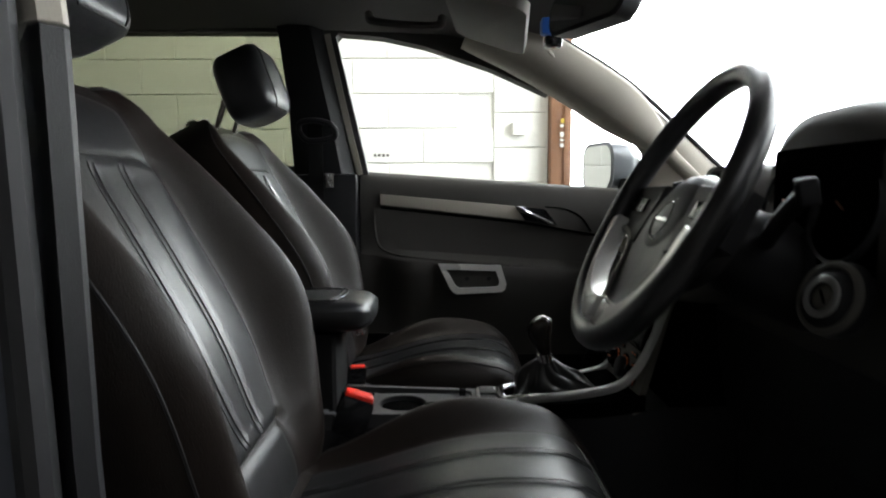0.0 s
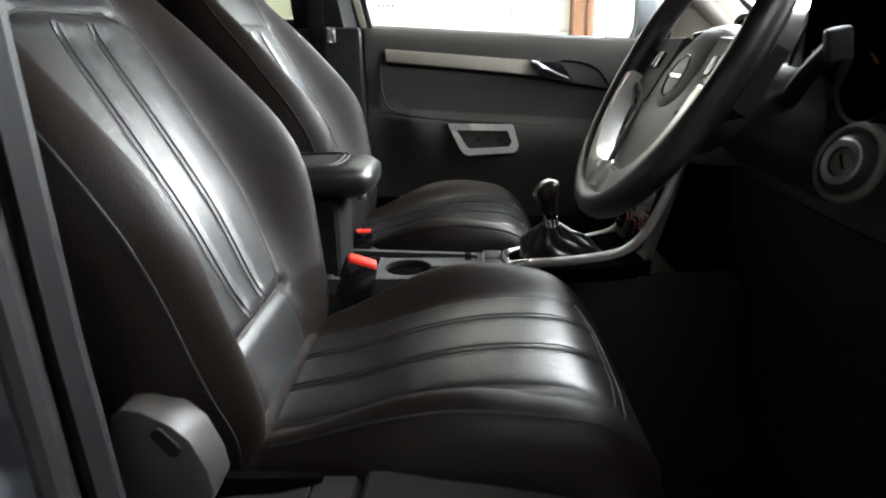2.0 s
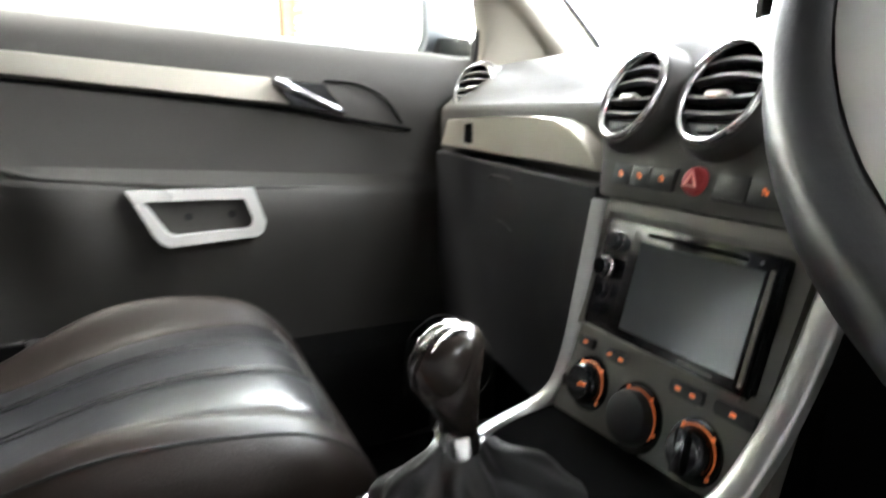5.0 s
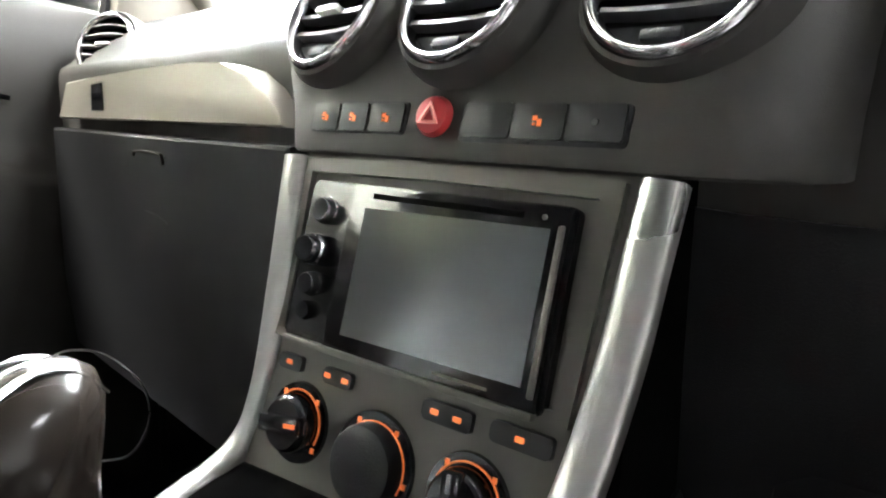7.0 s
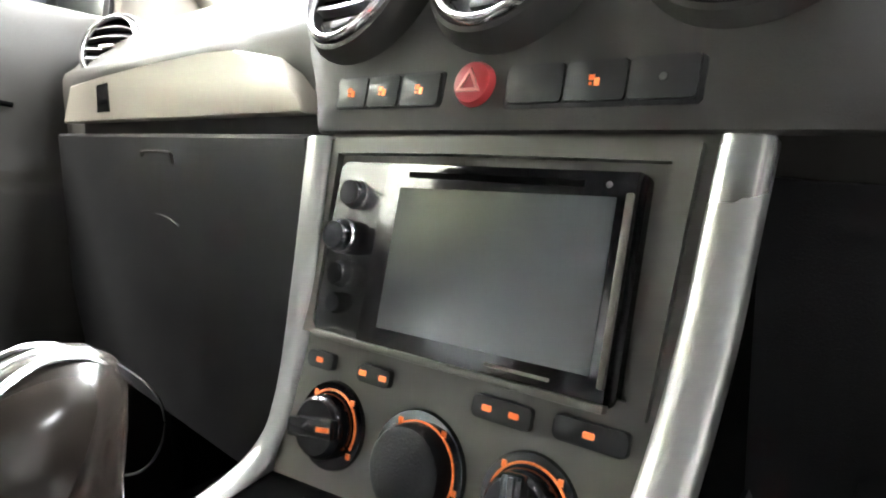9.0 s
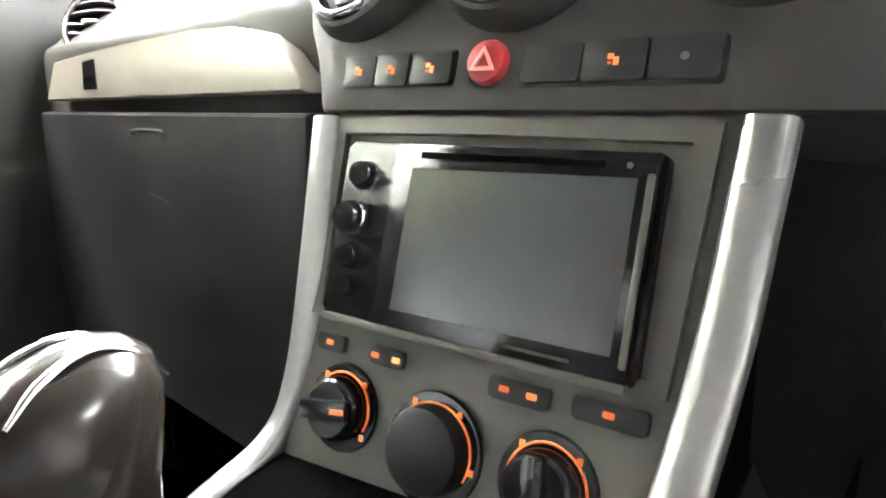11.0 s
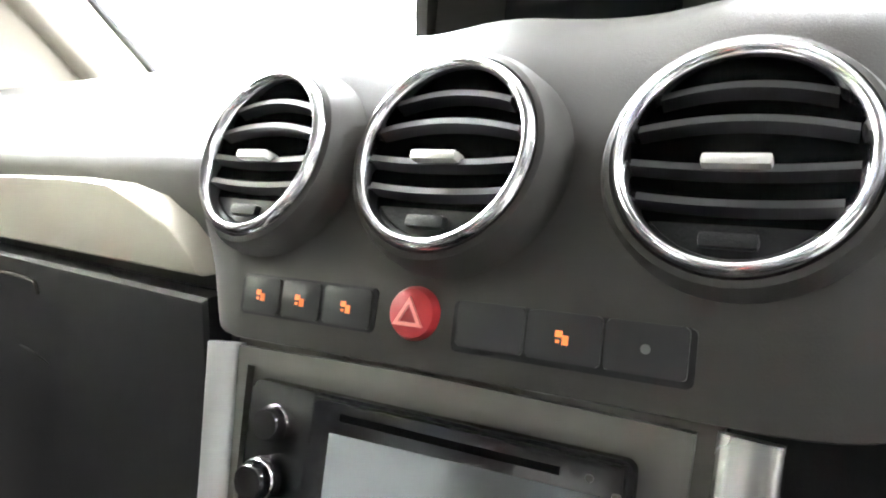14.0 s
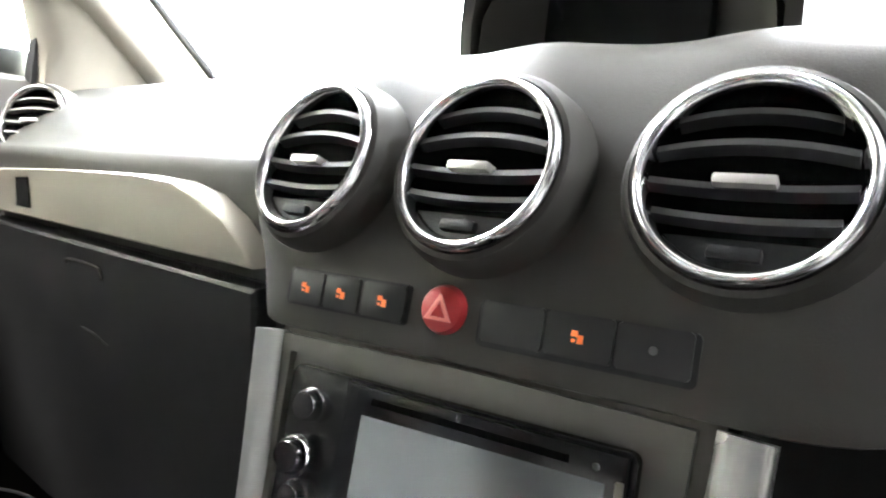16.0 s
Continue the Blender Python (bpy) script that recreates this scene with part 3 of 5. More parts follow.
LEDGE = smooth_path([(-0.090, DY - 0.001, 1.12), (-0.090, DY + 0.004, 1.05), (-0.078, DY + 0.002, 1.005), (-0.045, DY - 0.008, 0.985), (0.03, DY - 0.030, sill(0.03) - 0.221), (0.20, DY - 0.040, sill(0.20) - 0.223), (0.36, DY - 0.030, sill(0.36) - 0.223), (0.47, DY - 0.022, sill(0.47) - 0.222)], 8)
part("ledge_bead", sweep(LEDGE, ring_section(0.0035, 8), scale=lambda t: min(1.0, 0.2 + 6 * t, 0.2 + 5 * (1 - t))), DARK_PAD, door)
# black bead stands in for the shade in the door panel's crease
part("roll_crease", sweep(smooth_path([(-0.072, DY + 0.001, sill(-0.072) - 0.092), (0.10, DY + 0.001, sill(0.10) - 0.098), (0.32, DY + 0.001, sill(0.32) - 0.108), (0.42, DY + 0.001, sill(0.42) - 0.118), (0.52, DY, sill(0.52) - 0.128)]), ring_section(0.003, 8)), SHADE_BLACK, door)
# pull grip: a silver frame round a dark pocket
PO = [(0.085, 0.96), (0.254, 0.955), (0.269, 0.904), (0.265, 0.89), (0.256, 0.883), (0.136, 0.877), (0.125, 0.883), (0.117, 0.892)]
PI = [(0.107, 0.944), (0.24, 0.94), (0.251, 0.911), (0.249, 0.902), (0.243, 0.897), (0.143, 0.893), (0.135, 0.897), (0.13, 0.904)]
part("pull_frame", band(PO, PI, 0.020, 0.051, mdoor), WHEEL_SILVER, door, "satin silver pull handle surround")
part("pull_pocket", prism(PI[::-1], 0.0, 0.0400, mdoor), DARK_PAD, door)
for k in (0.163, 0.222):
    part("screw", lathe([(0, 0.0425), (0.006, 0.042), (0.007, 0.0395)], 12, mdoor @ Matrix.Translation((k, 0.918, 0))), PLASTIC, door)
part("lock_pin", tube([(-0.067, 2.012, 1.19), (-0.067, 2.012, 1.242)], 0.004, smooth=False), PLASTIC, door)
part("door_pocket", loft([[Vector((x, 1.935 + 0.03 * abs((x - 0.22) / 0.32) ** 3, 0.50)), Vector((x, 1.928 + 0.03 * abs((x - 0.22) / 0.32) ** 3, 0.68)), Vector((x, 1.99, 0.70)), Vector((x, 1.99, 0.50))] for x in np.linspace(-0.09, 0.54, 16)]), CARPET, door)

WIN = [(-0.116, 1.205), (-0.195, 1.567), (-0.183, 1.582), (-0.07, 1.572), (0.047, 1.547), (0.233, 1.484), (0.388, 1.414), (0.53, 1.329), (0.64, 1.251), (0.70, 1.20), (0.70, 1.14)]
shell = thing("door_frame", "dark window frame and pillar trim over the passenger door", "window frame")
mw = Matrix(((1, 0, 0, 0), (0, 0, -1, 2.02), (0, 1, 0, 0), (0, 0, 0, 1)))
RW = [(-0.314, 1.225), (-0.336, 1.555), (-0.352, 1.588), (-1.06, 1.592), (-1.11, 1.31), (-1.06, 1.265)]


def side_shell(lo, hi):
    """The car's flank over the belt, with both windows left open."""
    bm = bmesh.new()
    polys = [
        [(-0.314, 1.225), (-0.336, 1.555), (-0.352, 1.588), (-0.352, 1.66), (-0.183, 1.66), (-0.183, 1.582), (-0.195, 1.567), (-0.116, 1.205), (-0.12, 1.1), (-0.314, 1.1)],
        [(-0.183, 1.66), (0.17, 1.66), (0.15, 1.512), (0.047, 1.547), (-0.07, 1.572), (-0.183, 1.582)],
        [(0.17, 1.66), (0.39, 1.59), (0.388, 1.414), (0.233, 1.484), (0.15, 1.512)],
        [(-0.352, 1.66), (-0.352, 1.588), (-1.06, 1.592), (-1.7, 1.59), (-1.7, 1.66)],
        [(-1.7, 1.59), (-1.06, 1.592), (-1.11, 1.31), (-1.06, 1.265), (-1.7, 1.26)],
        [(-1.7, 1.26), (-1.06, 1.265), (-0.314, 1.225), (-0.314, 0.45), (-1.7, 0.45)],
        [(-0.314, 1.1), (-0.12, 1.1), (-0.12, 0.45), (-0.314, 0.45)],
    ]
    for p in polys:
        one = prism(p, lo, hi, mw)
        me = bpy.data.meshes.new("tmp")
        one.to_mesh(me)
        one.free()
        bm.from_mesh(me)
        bpy.data.meshes.remove(me)
    return bm


part("flank_trim", side_shell(-0.05, 0.012), HEADLINER, shell, sharp=30)
part("pillar_trim", loft([[Vector((x0, 1.985, z)), Vector((x0 + 0.03, 1.972, z)), Vector((x1 - 0.03, 1.972, z)), Vector((x1, 2.0, z)), Vector((x1, 2.03, z)), Vector((x0, 2.03, z))] for z, x0, x1 in ((1.20, -0.305, -0.146), (1.32, -0.313, -0.168), (1.46, -0.327, -0.198), (1.60, -0.345, -0.225))]), PLASTIC, shell, "dark plastic pillar cover")
part("lower_pillar_trim", box((-0.325, 1.955, 0.47), (-0.134, 2.02, 1.202), 0.012), PLASTIC, shell)
part("window_seal", sweep(smooth_path([(-0.114, 2.012, 1.20), (-0.155, 2.012, 1.385), (-0.196, 2.012, 1.567)], 6), [(-0.007, -0.01), (0.007, -0.01), (0.007, 0.01), (-0.007, 0.01)], up=(0, 1, 0)), RUBBER, shell, "black rubber window seal")
part("window_channel", sweep(smooth_path([(-0.130, 2.002, 1.20), (-0.172, 2.002, 1.385), (-0.213, 2.002, 1.577)], 6), [(-0.008, -0.006), (0.008, -0.006), (0.008, 0.006), (-0.008, 0.006)], up=(0, 1, 0)), BEIGE, shell, "pale frame edge beside the glass")
pane = part("window_pane", prism(WIN + [(0.4, 1.13), (-0.1, 1.185)], -0.012, -0.008, mw), GLASS, door)
pane.visible_shadow = False
part("glass_marking", merge(*[box((-0.095 + 0.012 * k, 2.0265, 1.25), (-0.087 + 0.012 * k, 2.0275, 1.258)) for k in range(4)]), GREY_FASCIA, door)
rdoor = thing("rear_door", "rear passenger door with tinted window", "car door")
rp = part("window_pane", prism(RW, -0.012, -0.008, mw), TINT, rdoor)
rp.visible_shadow = False
part("trim_panel", box((-1.45, 1.945, 0.46), (-0.33, 1.98, 1.215), 0.02), DARK_PAD, rdoor)
part("trim_strip", box((-1.1, 1.937, 1.125), (-0.62, 1.948, 1.145), 0.003), WARM_SILVER, rdoor)

pil = thing("windscreen_pillar", "beige trimmed windscreen pillar above the dashboard end", "pillar trim")
A0 = smooth_path([(0.17, 1.945, 1.575), (0.363, 1.952, 1.477), (0.51, 1.955, 1.388), (0.645, 1.957, 1.294), (0.73, 1.957, 1.217), (0.84, 1.957, 1.11)], 6)
part("pillar_cover", sweep(A0, [(0.070, 0.010), (0.074, 0.058), (0.064, 0.070), (0.030, 0.072), (-0.055, 0.036), (-0.075, 0.0), (-0.072, -0.030), (-0.02, -0.050), (0.03, -0.045), (0.06, -0.020)], scale=lambda t: 1 - 0.72 * smooth01((t - 0.42) / 0.34)), BEIGE, pil, sharp=50)
part("windscreen_edge", sweep(smooth_path([(1.0, 2.0, 1.09), (0.928, 1.989, 1.148), (0.879, 1.979, 1.192), (0.811, 1.969, 1.249), (0.738, 1.955, 1.311), (0.645, 1.932, 1.386), (0.550, 1.906, 1.452), (0.405, 1.902, 1.538), (0.212, 1.895, 1.636)], 6), ring_section(0.0065, 8)), RUBBER, pil, "black windscreen edge")
foot = []
for xl, yl, xr, yr, zl, zr in ((0.650, 1.996, 0.985, 2.002, 1.09, 1.10), (0.655, 1.990, 0.925, 1.992, 1.14, 1.148), (0.660, 1.983, 0.876, 1.982, 1.19, 1.19), (0.648, 1.976, 0.808, 1.972, 1.255, 1.247), (0.600, 1.966, 0.735, 1.960, 1.31, 1.309), (0.51, 1.955, 0.62, 1.946, 1.385, 1.404)):
    row = [Vector((xl + (xr - xl) * u, yl + (yr - yl) * u - 0.026 * math.sin(math.pi * u) ** 0.7, zl + (zr - zl) * u)) for u in np.linspace(0, 1, 13)]
    foot.append(row + [Vector((xr + 0.004, yr + 0.03, zr)), Vector((xl - 0.004, yl + 0.035, zl))])
part("pillar_foot", loft(foot), BEIGE, pil, "broad beige foot of the pillar", sharp=50)
part("screw_cover", lathe([(0, 0.004), (0.008, 0.003), (0.011, 0)], 16, frame_at((0.37, 1.868, 1.498), (0.82, 0, -0.57), (-0.2, 0.3, 0.8))), BEIGE, pil)

# roof, windscreen and rear
roof = thing("roof_lining", "dark cloth roof lining with a curved front edge", "roof lining")
part("lining", loft([[Vector((x, y, z - 0.05 * abs((y - CY) / 0.72) ** 3)) for y in np.linspace(0.56, 2.0, 13)] + [Vector((x, y, z + 0.07)) for y in np.linspace(2.0, 0.56, 13)] for x, z in ((-1.75, 1.58), (-1.0, 1.64), (-0.4, 1.645), (0.1, 1.625), (0.32, 1.58), (0.40, 1.56))]), HEADLINER, roof, sharp=50)
visor = thing("sun_visor", "beige folded sun visor with a white label", "sun visor")
mv = frame_at((0.20, 1.64, 1.520), (0.10, 1, 0), (0.93, -0.1, -0.32))
part("panel", prism(rounded(0.40, 0.17, 0.03), -0.012, 0.010, mv, 0.006), VISOR, visor)
part("label", prism(rounded(0.05, 0.035, 0.004), -0.0135, -0.0122, mv @ Matrix.Translation((-0.10, 0.02, 0))), PAPER, visor, "small white warning label")
grab = thing("grab_handle", "dark grab handle under the roof edge", "grab handle")
part("bar", tube([(-0.08, 1.83, 1.585), (-0.06, 1.81, 1.56), (0.08, 1.81, 1.55), (0.10, 1.83, 1.575)], 0.011), HEADLINER, grab)
mir = thing("rear_view_mirror", "black rear-view mirror on the windscreen", "mirror")
mm = frame_at((0.335, 1.30, 1.458), (-0.42, 1, 0.03), (0.1, 0, 1))
part("casing", prism(rounded(0.21, 0.070, 0.028), -0.002, 0.035, mm, 0.012, 3), PLASTIC, mir)
part("mirror_face", prism(rounded(0.196, 0.058, 0.024), -0.004, -0.002, mm), MIRROR, mir)
part("stem", tube([(0.375, 1.29, 1.46), (0.46, 1.28, 1.50), (0.53, 1.28, 1.52)], 0.012), PLASTIC, mir)
tagp = thing("parking_tag", "blue and black clip at the windscreen top", "clip")
part("clip_body", box((0.30, 1.50, 1.435), (0.335, 1.53, 1.458), 0.006), GLOSS_BLACK, tagp)
part("clip_top", box((0.294, 1.50, 1.460), (0.322, 1.53, 1.492), 0.006), mat("blue_plastic", (0.02, 0.12, 0.45), 0.35), tagp, "blue plastic flap")
part("clip_stem", tube([(0.308, 1.515, 1.485), (0.308, 1.515, 1.60)], 0.005, smooth=False), PLASTIC, tagp)
ws = thing("windscreen", "clear curved windscreen glass", "windscreen")
g = [[Vector((0.40 + 0.78 * t + 0.10 * (1 - ((y - CY) / 0.68) ** 2), y, 1.575 - 0.52 * t)) for y in np.linspace(0.62, 1.94, 13)] for t in np.linspace(0, 1, 8)]
wp = part("pane", loft(g, cap=False, closed=False), GLASS, ws)
wp.visible_shadow = False
part("black_edge", box((0.41, 0.64, 1.557), (0.46, 1.92, 1.58)), SHADE_BLACK, ws)
bonnet = thing("bonnet", "grey car bonnet beyond the windscreen", "bonnet")
part("panel", loft([[Vector((x, y, z - 0.05 * ((y - CY) / 0.7) ** 2)) for y in np.linspace(0.55, 2.0, 13)] + [Vector((x, y, z - 0.3)) for y in np.linspace(2.0, 0.55, 13)] for x, z in ((1.12, 1.03), (1.4, 1.02), (1.8, 0.98), (2.05, 0.88))]), BODY, bonnet)
# unseen closing panel added to stop light leaking in from behind
single("car_rear", merge(box((-1.75, 0.56, 0.45), (-1.70, 2.0, 1.15)), box((-1.75, 0.56, 1.5), (-1.70, 2.0, 1.65))), HEADLINER, "unseen dark panel closing the cabin's rear against light", "cabin wall", kind="structure")
for _n, _y0, _y1 in (("kick_panel", 1.972, 2.03), ("kick_panel", 0.60, 0.655)):
    single(_n, box((0.69, _y0, 0.45), (1.10, _y1, 1.13), 0.01), CARPET, "dark panel closing the footwell side", "kick panel", kind="structure")
single("firewall", box((1.02, 0.56, 0.45), (1.08, 2.0, 1.0)), CARPET, "dark carpeted bulkhead under the dashboard", "bulkhead", kind="structure")

wm = thing("wing_mirror", "grey wing mirror outside the passenger window", "wing mirror")
mo = frame_at((0.562, 2.15, 1.222), (-0.25, 1, 0), (0, 0, 1))
part("housing", prism(rounded(0.20, 0.145, 0.05), -0.005, 0.075, mo, 0.03, 4), BODY, wm)
part("mirror_glass", prism(rounded(0.175, 0.125, 0.042), -0.008, -0.004, mo), MIRROR, wm)
part("arm", box((0.60, 2.04, 1.15), (0.67, 2.12, 1.19), 0.012), PLASTIC, wm)
part("quarter_seal", sweep([(0.652, 2.012, 1.13), (0.664, 2.010, 1.20), (0.676, 2.006, 1.27)], [(-0.008, -0.008), (0.008, -0.008), (0.008, 0.008), (-0.008, 0.008)], up=(0, 1, 0)), RUBBER, wm, "black rubber seal beside the mirror")

# ---- dashboard ----
dash = thing("dashboard", "dark moulded dashboard with silver trim and round vents", "dashboard")


def dash_profile(y):
    """x, z down the face of the pad at y, from the screen to the knees."""
    k = max(0.0, 0.135 * (y - 1.443))
    p = [(1.04, 1.06), (0.84, 1.125), (0.70 + k * 0.5, 1.142), (0.61 + k * 0.8, 1.136), (0.55 + k, 1.112), (0.512 + k, 1.078), (0.497 + k, 1.062), (0.498 + k, 1.000), (0.502 + k, 0.92), (0.51 + k, 0.80), (0.55 + k, 0.70), (0.68, 0.63)]
    d = [(1.04, 1.06), (0.80, 1.12), (0.66, 1.132), (0.58, 1.125), (0.53, 1.10), (0.515, 1.07), (0.512, 1.04), (0.52, 0.98), (0.53, 0.90), (0.55, 0.80), (0.58, 0.72), (0.68, 0.66)]
    w = smooth01((y - 1.14) / 0.22)
    return [(a[0] * w + b[0] * (1 - w), a[1] * w + b[1] * (1 - w)) for a, b in zip(p, d)]


rings = []
for y in np.linspace(0.66, 1.962, 48):
    pr = smooth_path([(x, y, z) for x, z in dash_profile(y)], 3)
    rings.append(pr + [Vector((1.04, y, 0.62))])
part("dash_pad", loft(rings), DARK_PAD, dash, sharp=50)
low = []
for y in np.linspace(0.664, 1.958, 40):
    pr = [(x, z) for x, z in dash_profile(y) if z < 1.01]
    low.append([Vector((x - 0.003, y, z)) for x, z in pr] + [Vector((x + 0.004, y, z)) for x, z in reversed(pr)])
part("lower_dash", loft(low), PLASTIC, dash, "dark plastic lower dashboard", sharp=50)

# silver strip over the glove box, with its dark notch
mg = Matrix(((0.128, 0, -0.992, 0.482), (0.992, 0, 0.128, 1.443), (0, 1, 0, 0), (0, 0, 0, 1)))
STRIP = [(0.462, 1.011), (0.426, 1.050), (0.33, 1.053), (0.22, 1.056), (0.12, 1.057), (0.07, 1.055), (0.036, 1.049), (0.012, 1.037), (-0.006, 1.021), (-0.014, 1.011)]
part("trim_strip", prism(STRIP, -0.015, 0.003, mg, 0.004, 3), WARM_SILVER, dash, "warm silver painted dash strip")
part("airbag_notch", prism([(0.343, 1.020), (0.340, 1.0455), (0.312, 1.047), (0.311, 1.020)], 0.002, 0.0045, mg), GLOSS_BLACK, dash)
part("glovebox_lid", prism([(0.50, 1.000), (-0.012, 0.999), (-0.004, 0.82), (0.03, 0.74), (0.46, 0.74), (0.495, 0.82)], -0.020, 0.0, mg, 0.006, 3), PLASTIC, dash, "dark plastic glove box lid")
# pad grey on the dark lid paints the light the lip catches
part("glovebox_catch", sweep(smooth_path([mg @ Vector(p) for p in ((0.248, 0.980, 0.0005), (0.242, 0.984, 0.0015), (0.212, 0.985, 0.0015), (0.188, 0.984, 0.0015), (0.184, 0.981, 0.0012), (0.183, 0.975, 0.0004))], 5), ring_section(0.0014, 6)), DARK_PAD, dash, "thin lip of the glove box catch, paler for its highlight")
part("glovebox_seam", sweep(smooth_path([mg @ Vector(p) for p in ((0.226, 0.930, 0.0), (0.202, 0.929, 0.0008), (0.180, 0.924, 0.0))], 4), ring_section(0.0010, 5)), PLASTIC, dash)

# centre fascia with its three vents
UPT = 0.47
FN = Vector((-math.cos(UPT), 0, math.sin(UPT)))
rings = []
for y in np.linspace(1.118, 1.432, 40):
    q = abs((y - 1.275) / 0.157)
    e = 0.05 * (1 - math.sqrt(max(0.0, 1 - max(0, (q - 0.70) / 0.30) ** 2)))
    hump = 0.006 * sum(math.exp(-((y - c) / 0.035) ** 2) for c in (1.364, 1.275, 1.181))
    prf = [(0.441 + e, 0.999), (0.439 + e, 1.003), (0.446 + e, 1.026), (0.456 + e, 1.052), (0.474 + e, 1.085 + hump * 0.3), (0.492 + e, 1.108 + hump), (0.515 + e, 1.122 + hump), (0.56 + e, 1.128), (0.68, 1.128)]
    rings.append(smooth_path([(x, 1.275 + (y - 1.275) * ((0.80 if y > 1.275 else 0.98) + (0.20 if y > 1.275 else 0.02) * smooth01((z - 1.0) / 0.07)), z) for x, z in prf], 3) + [Vector((0.68, 1.275 + (y - 1.275) * (0.80 if y > 1.275 else 0.98), 0.999))])
part("vent_fascia", loft(rings), DARK_PAD, dash, "dark upper fascia holding the vents", sharp=50)


def vent(c, xway, yway, r, parent):
    m = frame_at(c, xway, yway)
    # black disc close behind the slats paints the shaded duct
    v = part("air_vent", lathe([(0.0, 0.0058), (r * 0.92, 0.0058)], 36, m), SHADE_BLACK, parent, "round louvred air vent with a chrome ring")
    part("pod", lathe([(r * 1.30, -0.012), (r * 1.24, 0.004), (r * 1.16, 0.010), (r * 1.10, 0.011), (r * 1.08, 0.004)], 48, m), DARK_PAD, v)
    part("ring", lathe([(r * (1.005 + 0.095 * math.cos(q)), 0.006 + 0.0085 * math.sin(q)) for q in np.linspace(0, math.pi, 13)] + [(r * 0.905, -0.006)], 72, m), CHROME, v, "polished chrome ring")
    part("barrel", lathe([(r * 0.908, 0.004), (r * 0.895, -0.010)], 48, m), PLASTIC, v)
    for k in range(4):
        h = r * (0.56 - 0.32 * k)
        w = math.sqrt(max(1e-5, (r * 0.90) ** 2 - h * h))
        sl = [[m @ Vector((a, h + b + 0.0035 * (1 - (a / w) ** 2) * (1 if k < 2 else -0.4), d)) for b, d in ((0.0014, 0.0105), (-0.0010, 0.0110), (-0.0030, 0.004), (-0.0012, 0.004))] for a in np.linspace(-w, w, 12)]
        part("slat", loft(sl), SLAT, v)
    part("slider", box((-r * 0.28, -r * 0.13, 0.008), (r * 0.28, -r * 0.02, 0.0150), 0.0012, 2, m), WHEEL_SILVER, v, "bright silver vent slider")
    lower = [(r * 0.9 * math.cos(a), r * 0.9 * math.sin(a)) for a in np.linspace(radians(222), radians(318), 14)]
    part("lower_blank", prism(lower, -0.001, 0.0078, m), PLASTIC, v)
    part("thumb_wheel", box((-r * 0.24, -r * 0.82, 0.006), (r * 0.24, -r * 0.68, 0.0108), 0.0015, 2, m), PLASTIC, v)
    return v


for c, turn in (((0.471, 1.361, 1.068), 9), ((0.469, 1.276, 1.068), 6), ((0.474, 1.182, 1.067), 3)):
    q = radians(turn)
    side = Vector((-math.sin(q), -math.cos(q), 0))
    vent(Vector(c) + FN * 0.006, side, Vector((math.sin(0.43) * math.cos(q), -math.sin(0.43) * math.sin(q), math.cos(0.43))), 0.0336, dash)
vent(Vector((0.600, 1.895, 1.096)), (0.35, -0.94, 0), (0.36, 0.134, 0.92), 0.036, dash)

# switch row
BUPV, BNV = Vector((0.27, 0, 0.963)), Vector((-0.963, 0, 0.27))


def on_fascia(y, z, out=0.0):
    return Vector((0.4455 + 0.3 * (z - 1.020), y, z)) + BNV * out


def switch(y, w, h, mark):
    m = frame_at(on_fascia(y, 1.0175), (0, -1, 0), BUPV)
    sw = part("switch", prism(rounded(w, h, 0.0015), -0.004, 0.0032, m, 0.0008), SWITCH, dash)
    if mark == 1:
        for a, b, cw, ch in ((-0.0013, 0.0010, 0.0022, 0.0020), (0.0009, -0.0008, 0.0020, 0.0030), (-0.0016, -0.0014, 0.0012, 0.0010)):
            part("symbol", box((a - cw / 2, b - ch / 2, 0.0030), (a + cw / 2, b + ch / 2, 0.0036), 0, 1, m), AMBER, sw, "amber lit symbol")
    if mark == 2:
        part("symbol", lathe([(0, 0.0038), (0.0014, 0.0036), (0.0016, 0.0030)], 10, m), WHITE_MARK, sw)


part("switch_panel", prism(rounded(0.066, 0.0165, 0.002), -0.004, 0.002, frame_at(on_fascia(1.331, 1.0175), (0, -1, 0), BUPV), 0.0008), PLASTIC, dash)
part("switch_panel", prism(rounded(0.078, 0.0175, 0.002), -0.004, 0.002, frame_at(on_fascia(1.2275, 1.0165), (0, -1, 0), BUPV), 0.0008), PLASTIC, dash)
for y, w in ((1.3525, 0.0185), (1.3325, 0.0185), (1.3105, 0.0215)):
    switch(y, w, 0.0145, 1)
for y, mk in ((1.2525, 0), (1.2275, 1), (1.2025, 2)):
    switch(y, 0.0240, 0.0155, mk)
mh = frame_at(on_fascia(1.2815, 1.0185), (0, -1, 0), BUPV)
hz = part("hazard_button", lathe([(0, 0.0062), (0.0065, 0.0063), (0.0086, 0.0053), (0.0096, 0.003), (0.0099, -0.003)], 32, mh), HAZARD, dash, "round red hazard light button")
part("triangle", band([(0.0068 * math.sin(a), 0.0068 * math.cos(a) - 0.001) for a in (0, 2.094, 4.189)], [(0.0042 * math.sin(a), 0.0042 * math.cos(a) - 0.001) for a in (0, 2.094, 4.189)], 0.0062, 0.0074, mh), mat("pale_red_print", (0.75, 0.25, 0.22), 0.5), hz)

